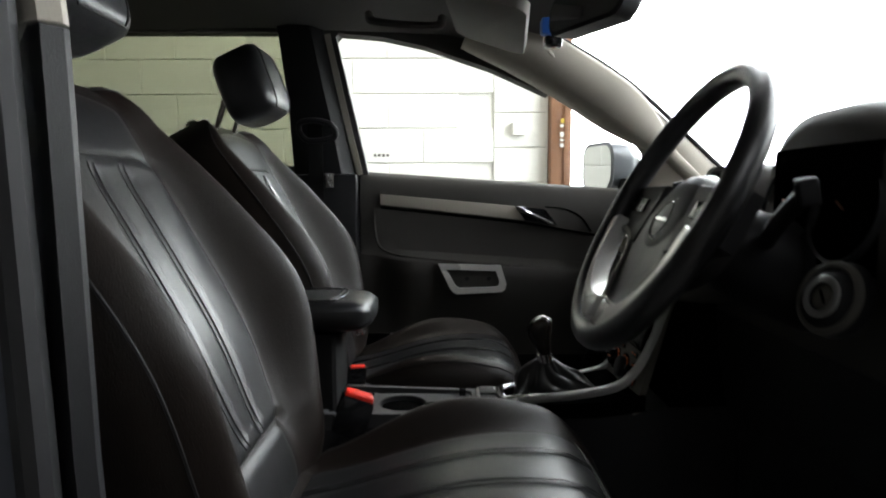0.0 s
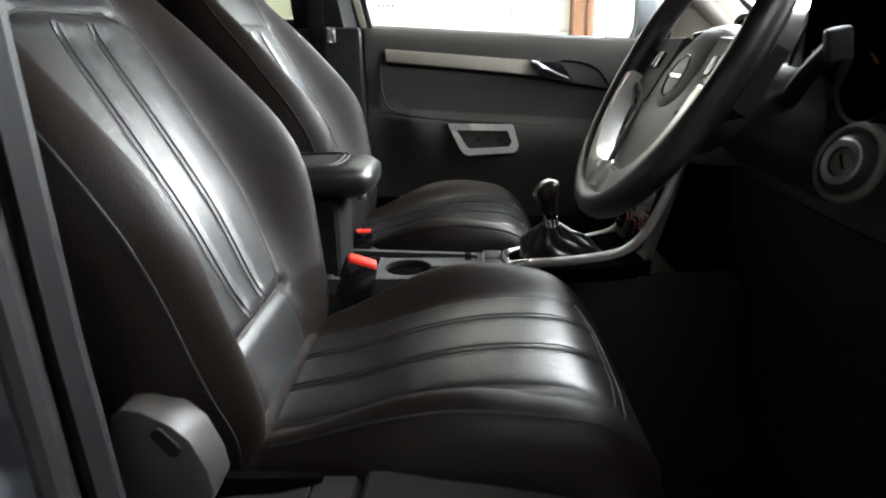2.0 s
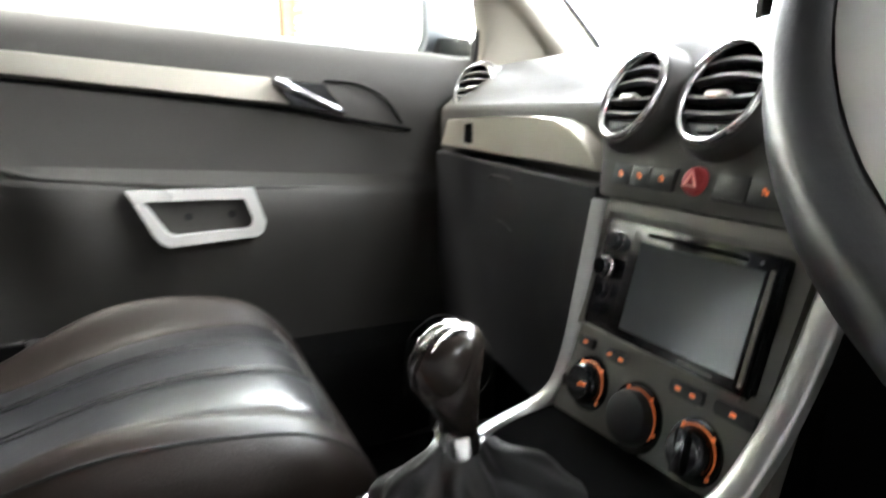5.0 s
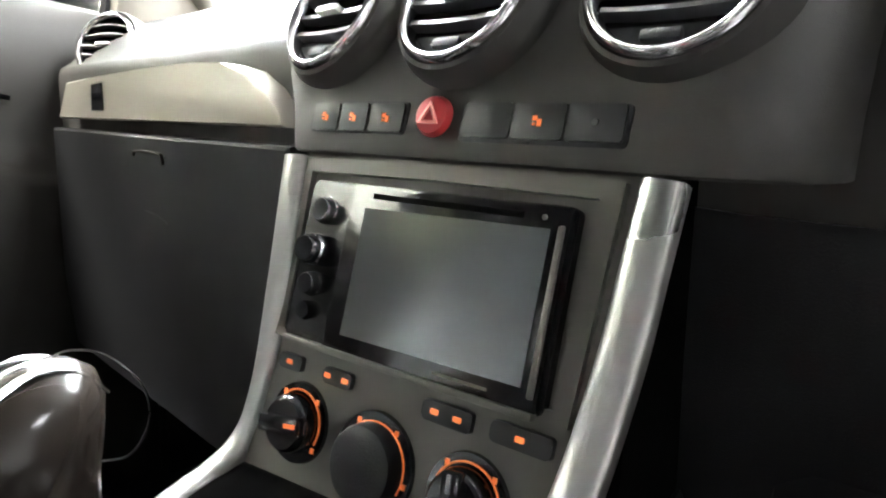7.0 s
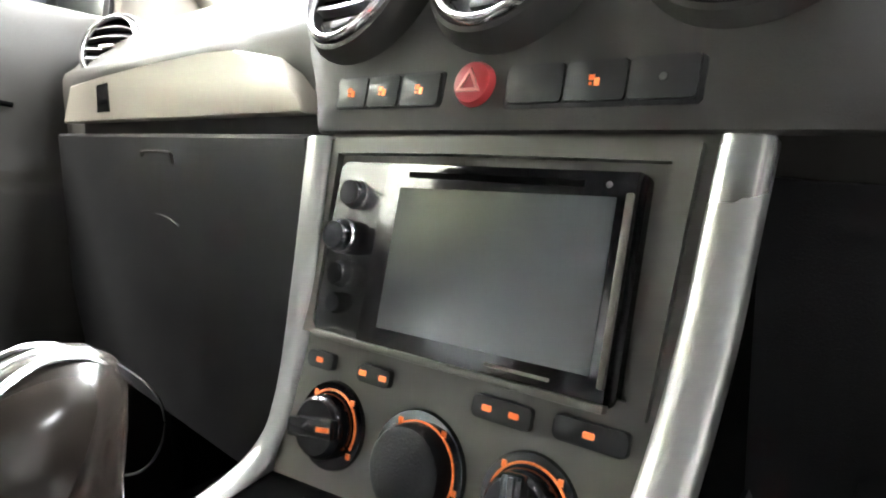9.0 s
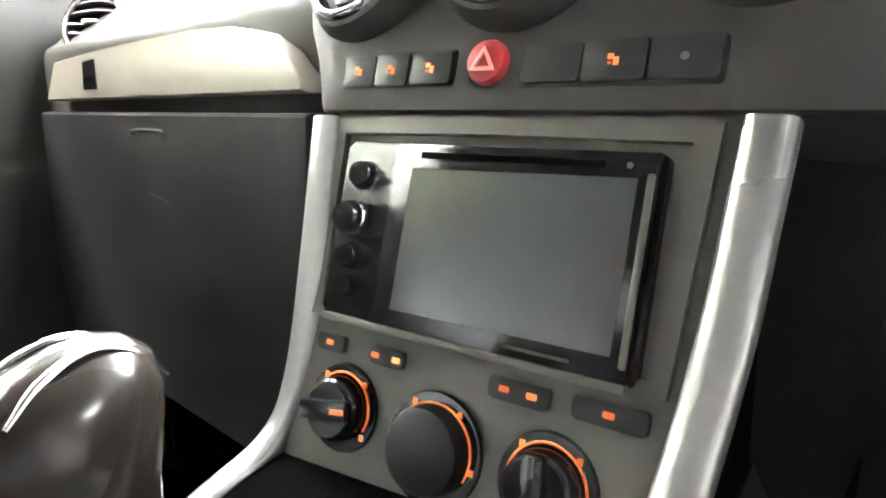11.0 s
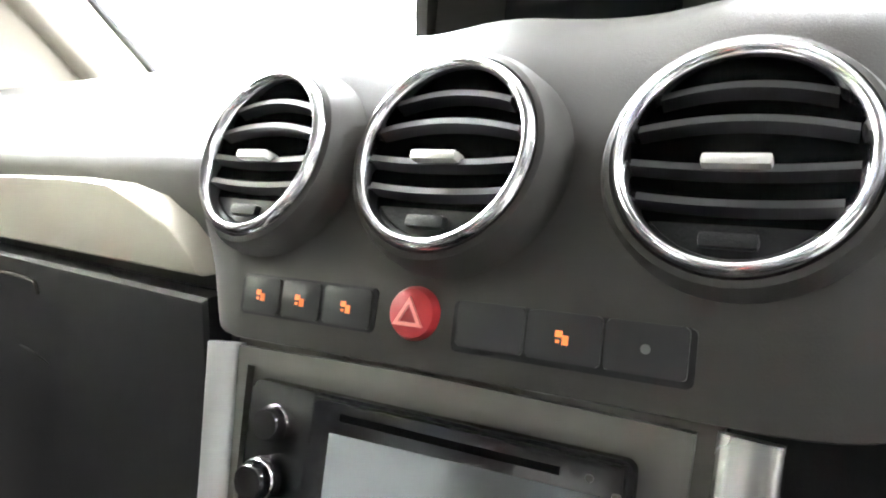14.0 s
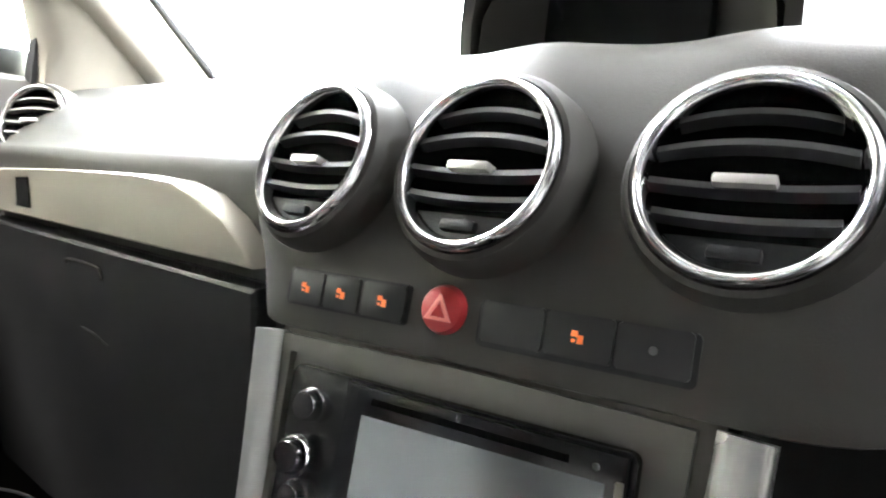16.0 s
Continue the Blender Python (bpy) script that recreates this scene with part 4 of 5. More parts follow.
# info display sunk in an arched hood on top of the dash
def hood_ring(x, half, top, n=21):
    return [Vector((x, 1.261 + half * math.copysign(abs(math.cos(q)) ** 0.45, math.cos(q)), 1.118 + (top - 1.118) * max(0.0, math.sin(q)) ** 0.55)) for q in np.linspace(0, math.pi, n)]


disp = part("display_hood", loft([hood_ring(x, h, z) + hood_ring(x, h - 0.007, z - 0.007)[::-1] for x, h, z in ((0.552, 0.083, 1.196), (0.60, 0.086, 1.198), (0.68, 0.086, 1.188), (0.76, 0.080, 1.165))]), DARK_PAD, dash, "arched display hood on the dash top", sharp=40)
part("hood_back", loft([hood_ring(x, 0.076, 1.188) for x in (0.606, 0.760)]), PLASTIC, disp)
md = frame_at((0.596, 1.2655, 1.150), (0, -1, 0), (0.18, 0, 1))
part("display_glass", prism(rounded(0.088, 0.048, 0.003), 0.0, 0.006, md), GLOSS_BLACK, disp, "blank black display glass")
for sd in (-1, 1):
    part("side_cheek", loft([[Vector((0.600, 1.2655 + sd * 0.045, z)), Vector((0.556, 1.261 + sd * (0.075 - 0.02 * k), z)), Vector((0.604, 1.261 + sd * (0.077 - 0.02 * k), z))] for k, z in ((0, 1.118), (0.2, 1.150), (1, 1.176))]), DARK_PAD, disp)

# centre stack
SUP, SN = Vector((0.267, 0, 0.964)), Vector((-0.964, 0, 0.267))


def on_stack(y, z, out=0.0):
    return Vector((0.443 + 0.277 * (z - 0.995), y, z)) + SN * out


def stack_frame(y, z, out=0.0):
    return frame_at(on_stack(y, z, out), (0, -1, 0), SUP)


# stack core in shade black, so its side stays dark when lit
part("stack_body", box((0.450, 1.182, 0.62), (0.62, 1.366, 0.998), 0.004), SHADE_BLACK, dash)
stack = part("centre_stack_panel", (loft([[on_stack(1.180, z, 0), on_stack(1.368, z, 0), on_stack(1.368, z, -0.010), on_stack(1.180, z, -0.010)] for z in (0.80, 0.85, 0.92, 0.999)])), GREY_FASCIA, dash, "grey plastic centre stack fascia")
part("fascia_frame", band([(-0.090, 0.049), (0.0, 0.051), (0.090, 0.049), (0.085, -0.046), (-0.085, -0.046)], [(-0.081, 0.042), (0.0, 0.043), (0.081, 0.042), (0.078, -0.041), (-0.078, -0.041)], -0.002, 0.004, stack_frame(1.277, 0.948)), GREY_FASCIA, stack)
mu = stack_frame(1.2775, 0.9445) @ Matrix.Diagonal((0.905, 0.86, 0.9, 1))
part("radio_chassis", prism(rounded(0.166, 0.096, 0.004), -0.01, 0.006, mu, 0.002), BEZEL, stack, "satin black double-height radio")
radio = part("radio_panel", prism([(-0.045, 0.047), (0.081, 0.047), (0.081, -0.046), (-0.047, -0.046)], 0.006, 0.012, mu, 0.002), GLOSS_BLACK, stack)
part("screen", prism([(-0.034, 0.034), (0.074, 0.036), (0.074, -0.036), (-0.034, -0.037)], 0.012, 0.0126, mu), SCREEN, radio, "dark blank radio screen reflecting daylight")
part("disc_slot", box((-0.03, 0.0395, 0.0118), (0.060, 0.0425, 0.0124), 0, 1, mu), SHADE_BLACK, radio)
part("lower_lip", box((-0.078, -0.0495, 0.006), (0.081, -0.046, 0.012), 0.001, 2, mu), GREY_FASCIA, radio)
part("brand_bar", box((0.028, -0.0422, 0.0121), (0.058, -0.0408, 0.0126), 0, 1, mu), GREY_FASCIA, radio)
part("edge_trim", box((0.0775, -0.040, 0.011), (0.0805, 0.038, 0.0135), 0.001, 2, mu), GREY_FASCIA, radio)
part("reset_dot", lathe([(0, 0.0127), (0.0012, 0.0126), (0.0014, 0.012)], 10, mu @ Matrix.Translation((0.070, 0.041, 0))), WHITE_MARK, radio)
for k, (h, rr, out) in enumerate(((0.030, 0.008, 0.012), (0.006, 0.0088, 0.018), (-0.014, 0.007, 0.012), (-0.030, 0.006, 0.010))):
    kb = part("radio_knob", lathe([(0, out), (rr * 0.8, out), (rr * 0.95, out - 0.002), (rr, out - 0.006), (rr, 0.004)], 28, mu @ Matrix.Translation((-0.0685, h, 0))), GLOSS_BLACK, stack, "round radio button" if k != 1 else "rotary volume knob")
    part("knob_rim", lathe([(rr * 1.0, out - 0.005), (rr * 1.08, out - 0.006), (rr * 1.1, out - 0.009)], 28, mu @ Matrix.Translation((-0.0685, h, 0))), CHROME, kb)

# heater controls
def dial(y, z, r, knob_r, kind):
    m = stack_frame(y, z)
    d = part("heater_dial", lathe([(0, 0.002), (r, 0.002), (r * 1.05, -0.002)], 40, m), GLOSS_BLACK, stack, "heater dial with amber lit scale")
    for k in range(13):
        a = radians(215 - 250 * k / 12) if kind != 2 else radians(190 - 200 * k / 12)
        if k % 4 == 0:
            part("scale_mark", box((r * 0.88 * math.cos(a) - 0.001, r * 0.88 * math.sin(a) - 0.0012, 0.002), (r * 0.88 * math.cos(a) + 0.001, r * 0.88 * math.sin(a) + 0.0012, 0.0026), 0, 1, m), AMBER, d)
    arc = [(radians(205 - 230 * k / 20)) for k in range(21)]
    part("scale_arc", sweep([m @ Vector((r * 0.82 * math.cos(a), r * 0.82 * math.sin(a), 0.0024)) for a in arc], ring_section(0.0005, 5)), AMBER, d, "amber lit arc")
    kn = part("knob", lathe([(0, 0.012), (knob_r * 0.84, 0.012), (knob_r * 0.94, 0.0108), (knob_r, 0.008), (knob_r * 1.03, 0.002)], 36, m), PLASTIC if kind == 2 else GLOSS_BLACK, d)
    if kind != 2:
        part("grip", box((-knob_r * 0.97, -0.0045, 0.009), (knob_r * 0.97, 0.0045, 0.0155), 0.002, 2, m @ pose(0, 0, 0, 0, 0, 10 if kind == 1 else 95)), GLOSS_BLACK, kn)
        part("pointer", box((knob_r * 0.4, -0.001, 0.0153), (knob_r * 0.9, 0.001, 0.0161), 0, 1, m @ pose(0, 0, 0, 0, 0, 10 if kind == 1 else 95)), AMBER if kind == 1 else WHITE_MARK, kn)


dial(1.334, 0.8655, 0.0200, 0.0145, 1)
dial(1.282, 0.862, 0.0235, 0.0185, 2)
dial(1.230, 0.8635, 0.0200, 0.0145, 3)


def key(y, z, w, h, n):
    m = stack_frame(y, z)
    k = part("heater_button", prism(rounded(w, h, 0.002), -0.002, 0.003, m, 0.001), SWITCH, stack)
    for i in range(n):
        c = (i - (n - 1) / 2) * 0.012
        part("symbol", box((c - 0.0022, -0.0012, 0.003), (c + 0.0022, 0.0012, 0.0036), 0.0004, 1, m), AMBER, k)


key(1.3465, 0.8925, 0.017, 0.008, 1)
key(1.3125, 0.8925, 0.019, 0.008, 2)
key(1.2465, 0.8935, 0.026, 0.009, 2)
key(1.2105, 0.8945, 0.028, 0.009, 1)

# silver rails sweeping down from the stack along the console
def rail(pts, w, label):
    prm = smooth_path(pts, 8)
    return part("silver_rail", sweep(prm, [(-w, -0.006)] + [(-w * math.cos(a), 0.0055 * math.sin(a) ** 0.6 - 0.002) for a in np.linspace(0.05, math.pi - 0.05, 11)] + [(w, -0.006)], up=(-0.7, 0, 0.7)), SILVER, dash, label, sharp=40)


rail([(0.4385, 1.173, 0.998), (0.4285, 1.1745, 0.968), (0.417, 1.176, 0.935), (0.398, 1.180, 0.892), (0.368, 1.183, 0.862), (0.31, 1.190, 0.847), (0.262, 1.197, 0.840), (0.222, 1.206, 0.834)], 0.0085, "satin silver rail beside the console")
rail([(0.438, 1.372, 0.997), (0.421, 1.367, 0.93), (0.409, 1.370, 0.868), (0.395, 1.377, 0.838), (0.35, 1.376, 0.825), (0.28, 1.352, 0.818), (0.18, 1.325, 0.806)], 0.008, "satin silver rail beside the console")

# instrument hood, column and switches on the driver's side
hood = part("instrument_hood", loft([[Vector((x, 0.895 + w * math.cos(a) * abs(math.cos(a)) ** -0.3 if abs(math.cos(a)) > 1e-4 else 0.895, 1.09 + h * max(0, math.sin(a)) ** 0.6 - (0.03 if math.sin(a) <= 0 else 0))) for a in np.linspace(-0.15, math.pi + 0.15, 25)] for x, w, h in ((0.496, 0.112, 0.135), (0.506, 0.125, 0.152), (0.54, 0.13, 0.160), (0.64, 0.13, 0.130), (0.74, 0.12, 0.06))]), DARK_PAD, dash, "domed dark instrument hood", sharp=50)
# black slab across the hood's mouth paints its shaded inside
part("gauge_shade", box((0.494, 0.80, 1.08), (0.499, 0.985, 1.205), 0.002), SHADE_BLACK, hood)
for c in (0.845, 0.945):
    mgz = frame_at((0.494, c, 1.14), (0, -1, 0), (0.2, 0, 1))
    part("gauge", lathe([(0.050, 0.004), (0.053, 0.006), (0.056, 0.0)], 40, mgz), PLASTIC, hood)
    part("needle", box((-0.0008, 0.0, 0.003), (0.0008, 0.016, 0.005), 0, 1, mgz @ pose(0, 0, 0, 0, 0, 60)), NEEDLE, hood)
part("column_shroud", loft([[Vector((x, 0.955 + r * 1.1 * math.cos(a), zc + r * math.sin(a))) for a in np.linspace(0, 2 * math.pi, 24)[:-1]] for x, zc, r in ((0.395, 1.11, 0.046), (0.43, 1.09, 0.054), (0.50, 1.065, 0.062), (0.58, 1.04, 0.066))]), PLASTIC, dash, "dark steering column shroud")
for s, yy in ((1, 0.90), (-1, 1.00)):
    part("stalk", tube([(0.445, yy, 1.105), (0.440, yy - s * 0.04, 1.132), (0.430, yy - s * 0.095, 1.155)], 0.009), PLASTIC, dash, "dark column stalk")
    part("stalk_end", box((-0.010, -0.013, -0.004), (0.010, 0.013, 0.006), 0.004, 3, frame_at((0.428, yy - s * 0.103, 1.158), (1, 0, 0.2), (-0.2, 0, 1))), PLASTIC, dash)
mi = frame_at((0.464, 0.812, 1.06), (0.25, -1, 0.0), (0.25, 0, 1))
part("ignition_lock", lathe([(0, 0.006), (0.012, 0.006), (0.014, 0.012), (0.021, 0.012), (0.024, 0.008), (0.034, 0.004), (0.037, -0.01)], 32, mi), PLASTIC, dash, "round ignition lock")
part("ignition_ring", lathe([(0.013, 0.0125), (0.019, 0.0132), (0.022, 0.0105)], 32, mi), SILVER, dash, "worn silver ring of the ignition lock")
part("ignition_rim", lathe([(0.0285, 0.0062), (0.031, 0.0075), (0.034, 0.0060), (0.0355, 0.002)], 40, mi), GREY_FASCIA, dash, "grey rim of the ignition lock")
part("key_barrel", lathe([(0, 0.0108), (0.0105, 0.0108), (0.0125, 0.0095), (0.0130, 0.006)], 28, mi), GREY_FASCIA, dash, "metal key barrel")
part("key_slot", box((-0.0014, -0.0075, 0.0100), (0.0014, 0.0075, 0.0112), 0.0004, 1, mi @ pose(0, 0, 0, 0, 0, 35)), SHADE_BLACK, dash)
ml = frame_at((0.485, 0.70, 1.068), (0.35, -1, 0), (0.25, 0, 1)) @ Matrix.Diagonal((0.79, 0.86, 1, 1))
sp = part("light_switch", prism(rounded(0.085, 0.062, 0.006), 0, 0.008, ml, 0.003), WARM_SILVER, dash, "silver framed light switch panel")
part("switch_face", prism(rounded(0.075, 0.052, 0.005), 0.0075, 0.009, ml), PLASTIC, sp)
part("rotary", lathe([(0, 0.022), (0.013, 0.022), (0.016, 0.018), (0.017, 0.009)], 28, ml), PLASTIC, sp)
part("rotary_ring", lathe([(0.020, 0.009), (0.022, 0.012), (0.024, 0.009)], 32, ml), CHROME, sp)
for a, b in ((-0.029, 0.016), (-0.029, -0.014), (0.029, 0.016)):
    part("symbol", box((a - 0.003, b - 0.003, 0.009), (a + 0.003, b + 0.003, 0.0096), 0, 1, ml), WHITE_MARK, sp)
vent(Vector((0.507, 0.70, 1.135)), (0.35, -1, 0), (0.35, 0, 0.94), 0.036, dash)
part("knee_panel", box((0.535, 0.68, 0.62), (0.66, 1.15, 0.96), 0.03, 3), PLASTIC, dash)
part("coin_tray", box((0.512, 0.69, 0.965), (0.526, 0.78, 0.995), 0.004), SHADE_BLACK, dash)

# ---- steering wheel ----
WC = Vector((0.3567, 0.9675, 1.1394))
TILT = radians(29.1)
WS = Vector((-0.0246, -0.9997, 0)).normalized()
WU = Vector((math.sin(TILT), 0, math.cos(TILT)))
WU = (WU - WS * WU.dot(WS)).normalized()
WN = WS.cross(WU).normalized()
if WN.x > 0:
    WN = -WN
mwheel = Matrix.Translation(WC) @ Matrix((WS, WU, WS.cross(WU))).transposed().to_4x4() @ Matrix.Diagonal((0.98, 0.98, 0.98, 1))
sg = 1 if (mwheel.to_3x3() @ Vector((0, 0, 1))).dot(Vector((-1, 0, 0.5))) > 0 else -1
wheel = thing("steering_wheel", "black leather steering wheel with silver lower spokes", "steering wheel")
R = 0.1690
rim = [mwheel @ Vector((R / 0.98 * math.cos(a), R / 0.98 * math.sin(a), 0)) for a in np.linspace(0, 2 * math.pi, 73)[:-1]]
part("rim", sweep(rim, ring_section(0.0140, 14, 1.08), up=WN, closed=True), WHEEL_LEATHER, wheel, sharp=60)
def wpoly(pts, lo, hi, bev=0.006):
    return prism([(x, y) for x, y in pts], min(sg * lo, sg * hi), max(sg * lo, sg * hi), mwheel, bev, 3)


part("hub_pad", lathe([(0, 0.034), (0.04, 0.032), (0.062, 0.024), (0.074, 0.008), (0.074, -0.03)], 40, mwheel @ Matrix.Scale(sg, 4, (0, 0, 1)) @ Matrix.Translation((0, -0.006, -0.040)) @ Matrix.Diagonal((1.12, 0.90, 1.0, 1))), HUB, wheel, "dark rounded airbag cover")
part("emblem", lathe([(0.016, 0.0145), (0.0185, 0.0165), (0.021, 0.0135)], 32, mwheel @ Matrix.Scale(sg, 4, (0, 0, 1)) @ Matrix.Translation((0, -0.011, -0.0225)) @ Matrix.Diagonal((1.3, 1.3, 1, 1))), CHROME, wheel, "round chrome emblem ring")
part("emblem_bar", box((-0.016, -0.0025, 0.0135), (0.016, 0.0025, 0.0165), 0.001, 1, mwheel @ Matrix.Scale(sg, 4, (0, 0, 1)) @ Matrix.Translation((0, -0.011, -0.0225)) @ Matrix.Diagonal((1.3, 1.3, 1, 1))), CHROME, wheel)
for s in (-1, 1):
    part("upper_spoke", wpoly([(s * 0.055, 0.036), (s * 0.162, 0.034), (s * 0.164, -0.026), (s * 0.060, -0.050)][::s], -0.034, -0.008), PLASTIC, wheel)
    for k in range(3):
        part("spoke_button", wpoly([(s * (0.088 + 0.018 * k), 0.014), (s * (0.102 + 0.018 * k), 0.014), (s * (0.102 + 0.018 * k), -0.006), (s * (0.088 + 0.018 * k), -0.006)][::s], -0.010, -0.004, 0.002), GLOSS_BLACK, wheel)
    arc = [radians(d) for d in np.linspace(188, 264, 16)]
    ro = [0.160] * 16
    ri = [0.147 - 0.022 * (k / 15) ** 3 - 0.014 * (1 - k / 15) ** 4 for k in range(16)]
    cres = [(-s * r * math.cos(q), r * math.sin(q)) for r, q in zip(ro, arc)] + [(-s * r * math.cos(q), r * math.sin(q)) for r, q in reversed(list(zip(ri, arc)))]
    part("lower_spoke", wpoly(cres[::s], -0.014, 0.009, 0.005), WHEEL_SILVER, wheel, "satin silver crescent inside the rim")
    edge = [mwheel @ Vector((s * x, y, sg * z)) for x, y, z in ((0.030, -0.146, -0.004), (0.046, -0.118, -0.006), (0.062, -0.082, -0.008), (0.076, -0.054, -0.010), (0.098, -0.038, -0.010), (0.146, -0.030, -0.006))]
    part("spoke_trim", sweep(smooth_path(edge, 6), ring_section(0.0048, 8, 0.6), up=WN), GREY_FASCIA, wheel, "satin grey edge round the lower opening")

shield = [(-0.074, 0.0), (-0.070, -0.055), (-0.052, -0.105), (-0.034, -0.150), (0.034, -0.150), (0.052, -0.105), (0.070, -0.055), (0.074, 0.0)]
part("lower_pad", wpoly(shield, -0.034, -0.010, 0.008), HUB, wheel, "dark tapering pad below the emblem")

# ---- centre console ----
con = thing("centre_console", "dark centre console with cup holder and silver surround", "console")
part("tunnel", loft([[Vector((x, yr, 0.47)), Vector((x, yr, z - 0.02)), Vector((x, yr + 0.008, z)), Vector((x, yl - 0.008, z)), Vector((x, yl, z - 0.02)), Vector((x, yl, 0.47))] for x, yr, yl, z in ((-0.62, 1.20, 1.40, 0.76), (-0.12, 1.205, 1.375, 0.780), (0.06, 1.205, 1.365, 0.790), (0.18, 1.20, 1.345, 0.802), (0.30, 1.185, 1.36, 0.812), (0.42, 1.172, 1.39, 0.825), (0.60, 1.172, 1.39, 0.83))]), PLASTIC, con)
part("tray_rim", band([(-0.095, 1.212), (0.160, 1.212), (0.165, 1.218), (0.165, 1.336), (0.158, 1.342), (-0.085, 1.370), (-0.093, 1.362), (-0.10, 1.22)], [(-0.080, 1.224), (0.148, 1.224), (0.152, 1.228), (0.152, 1.326), (0.146, 1.331), (-0.072, 1.357), (-0.078, 1.351), (-0.084, 1.23)], 0.780, 0.806), CONSOLE, con)
HOLE = Vector((0.058, 1.281))


def ray_circle(c, r, q):
    """How far a ray from the recess's middle at angle q runs inside a circle."""
    d, w = Vector((math.cos(q), math.sin(q))), Vector(c) - HOLE
    k = w.dot(d)
    h = r * r - (w.length_squared - k * k)
    return k + math.sqrt(h) if h > 0 else 0.0


def ray_rect(x0, x1, y0, y1, q):
    c, d = math.cos(q), math.sin(q)
    return min((x1 - HOLE.x) / c if c > 1e-6 else ((x0 - HOLE.x) / c if c < -1e-6 else 9), (y1 - HOLE.y) / d if d > 1e-6 else ((y0 - HOLE.y) / d if d < -1e-6 else 9))


turn = np.linspace(0, 2 * math.pi, 97)[:-1]
key_r = [max(0.016, ray_circle((0.034, 1.284), 0.0385, q), ray_circle((0.112, 1.270), 0.027, q)) for q in turn]
key_hole = [(HOLE.x + r * math.cos(q), HOLE.y + r * math.sin(q)) for r, q in zip(key_r, turn)]
key_lip = [(HOLE.x + (r + 0.0018) * math.cos(q), HOLE.y + (r + 0.0018) * math.sin(q)) for r, q in zip(key_r, turn)]
plate = [(HOLE.x + r * math.cos(q), HOLE.y + r * math.sin(q)) for r, q in zip((ray_rect(-0.014, 0.150, 1.226, 1.334, q) for q in turn), turn)]
part("tray_plate", band(plate, key_lip, 0.790, 0.8000), CONSOLE, con, "grey tray plate with a keyhole cup recess")
part("cup_lip", band(key_lip, key_hole, 0.790, 0.7990), PLASTIC, con)
# black sheet under the keyhole stands in for the cup's deep shade
part("cup_shade", prism(key_hole, 0.7905, 0.7915), SHADE_BLACK, con)
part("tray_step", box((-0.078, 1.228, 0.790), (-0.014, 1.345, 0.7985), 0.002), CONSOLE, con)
# black slab on the step, painted as a shaded hole
part("tray_shade", box((-0.060, 1.268, 0.79), (-0.020, 1.340, 0.7995), 0.002), SHADE_BLACK, con)
part("tray_clip", box((0.130, 1.318, 0.795), (0.142, 1.328, 0.813), 0.002), GLOSS_BLACK, con)
part("shifter_plate", loft([[Vector((x, yr, z - 0.012)), Vector((x, yr, z + 0.012)), Vector((x, yl, z)), Vector((x, yl, z - 0.012))] for x, yr, yl, z in ((0.18, 1.215, 1.322, 0.806), (0.22, 1.205, 1.332, 0.811), (0.28, 1.192, 1.350, 0.817), (0.34, 1.180, 1.372, 0.823), (0.41, 1.172, 1.385, 0.836))]), SHADE_BLACK, con)
part("plate_nose", sweep(smooth_path([(0.232, 1.206, 0.834), (0.206, 1.212, 0.830), (0.198, 1.228, 0.826), (0.196, 1.262, 0.822), (0.198, 1.298, 0.818), (0.208, 1.318, 0.815), (0.238, 1.334, 0.816)], 6), ring_section(0.0075, 10, 0.8)), CHROME, con, "chrome front curve of the shifter plate")
part("button_block", box((0.160, 1.222, 0.800), (0.196, 1.324, 0.816), 0.005, 3), SILVER, con, "silver block holding two buttons")
for k in (0, 1):
    part("console_button", box((0.164, 1.230 + 0.046 * k, 0.812), (0.190, 1.270 + 0.046 * k, 0.8195), 0.003), PLASTIC, con, "dark console button")
arm = thing("armrest", "padded black leather armrest on the console", "armrest")
ax = np.linspace(-0.37, -0.014, 26)
rings = []
for x in ax:
    e = max(0.0, (x + 0.052) / 0.038)
    k = math.sqrt(max(0.03, 1 - e * e)) if e > 0 else 1.0
    zc, hh, wv = 0.957, 0.027 * (0.45 + 0.55 * k), 0.078 * (0.72 + 0.28 * k)
    rings.append([Vector((x, 1.298 + wv * math.copysign(abs(math.cos(a)) ** 0.45, math.cos(a)), zc + 0.002 * (x + 0.4) + hh * math.copysign(abs(math.sin(a)) ** 0.55, math.sin(a)))) for a in np.linspace(0, 2 * math.pi, 41)[:-1]])
part("pad", loft(rings), LEATHER, arm, sharp=60)
for o in (0.0, 0.009):
    part("seam", sweep(smooth_path([(-0.35, 1.232, 0.9835), (-0.110 + o, 1.234, 0.9845), (-0.077 + o, 1.25, 0.9850), (-0.070 + o, 1.298, 0.9855), (-0.077 + o, 1.346, 0.9850), (-0.110 + o, 1.362, 0.9845), (-0.35, 1.364, 0.9835)], 6), ring_section(0.0014, 5)), THREAD, arm)
part("support", box((-0.34, 1.235, 0.76), (-0.070, 1.36, 0.935), 0.015, 3), CARPET, arm)
part("latch", box((-0.046, 1.285, 0.917), (-0.030, 1.315, 0.931), 0.003), CHROME, arm)

lever = thing("gear_lever", "gear lever with chrome-topped knob and leather gaiter", "gear lever")
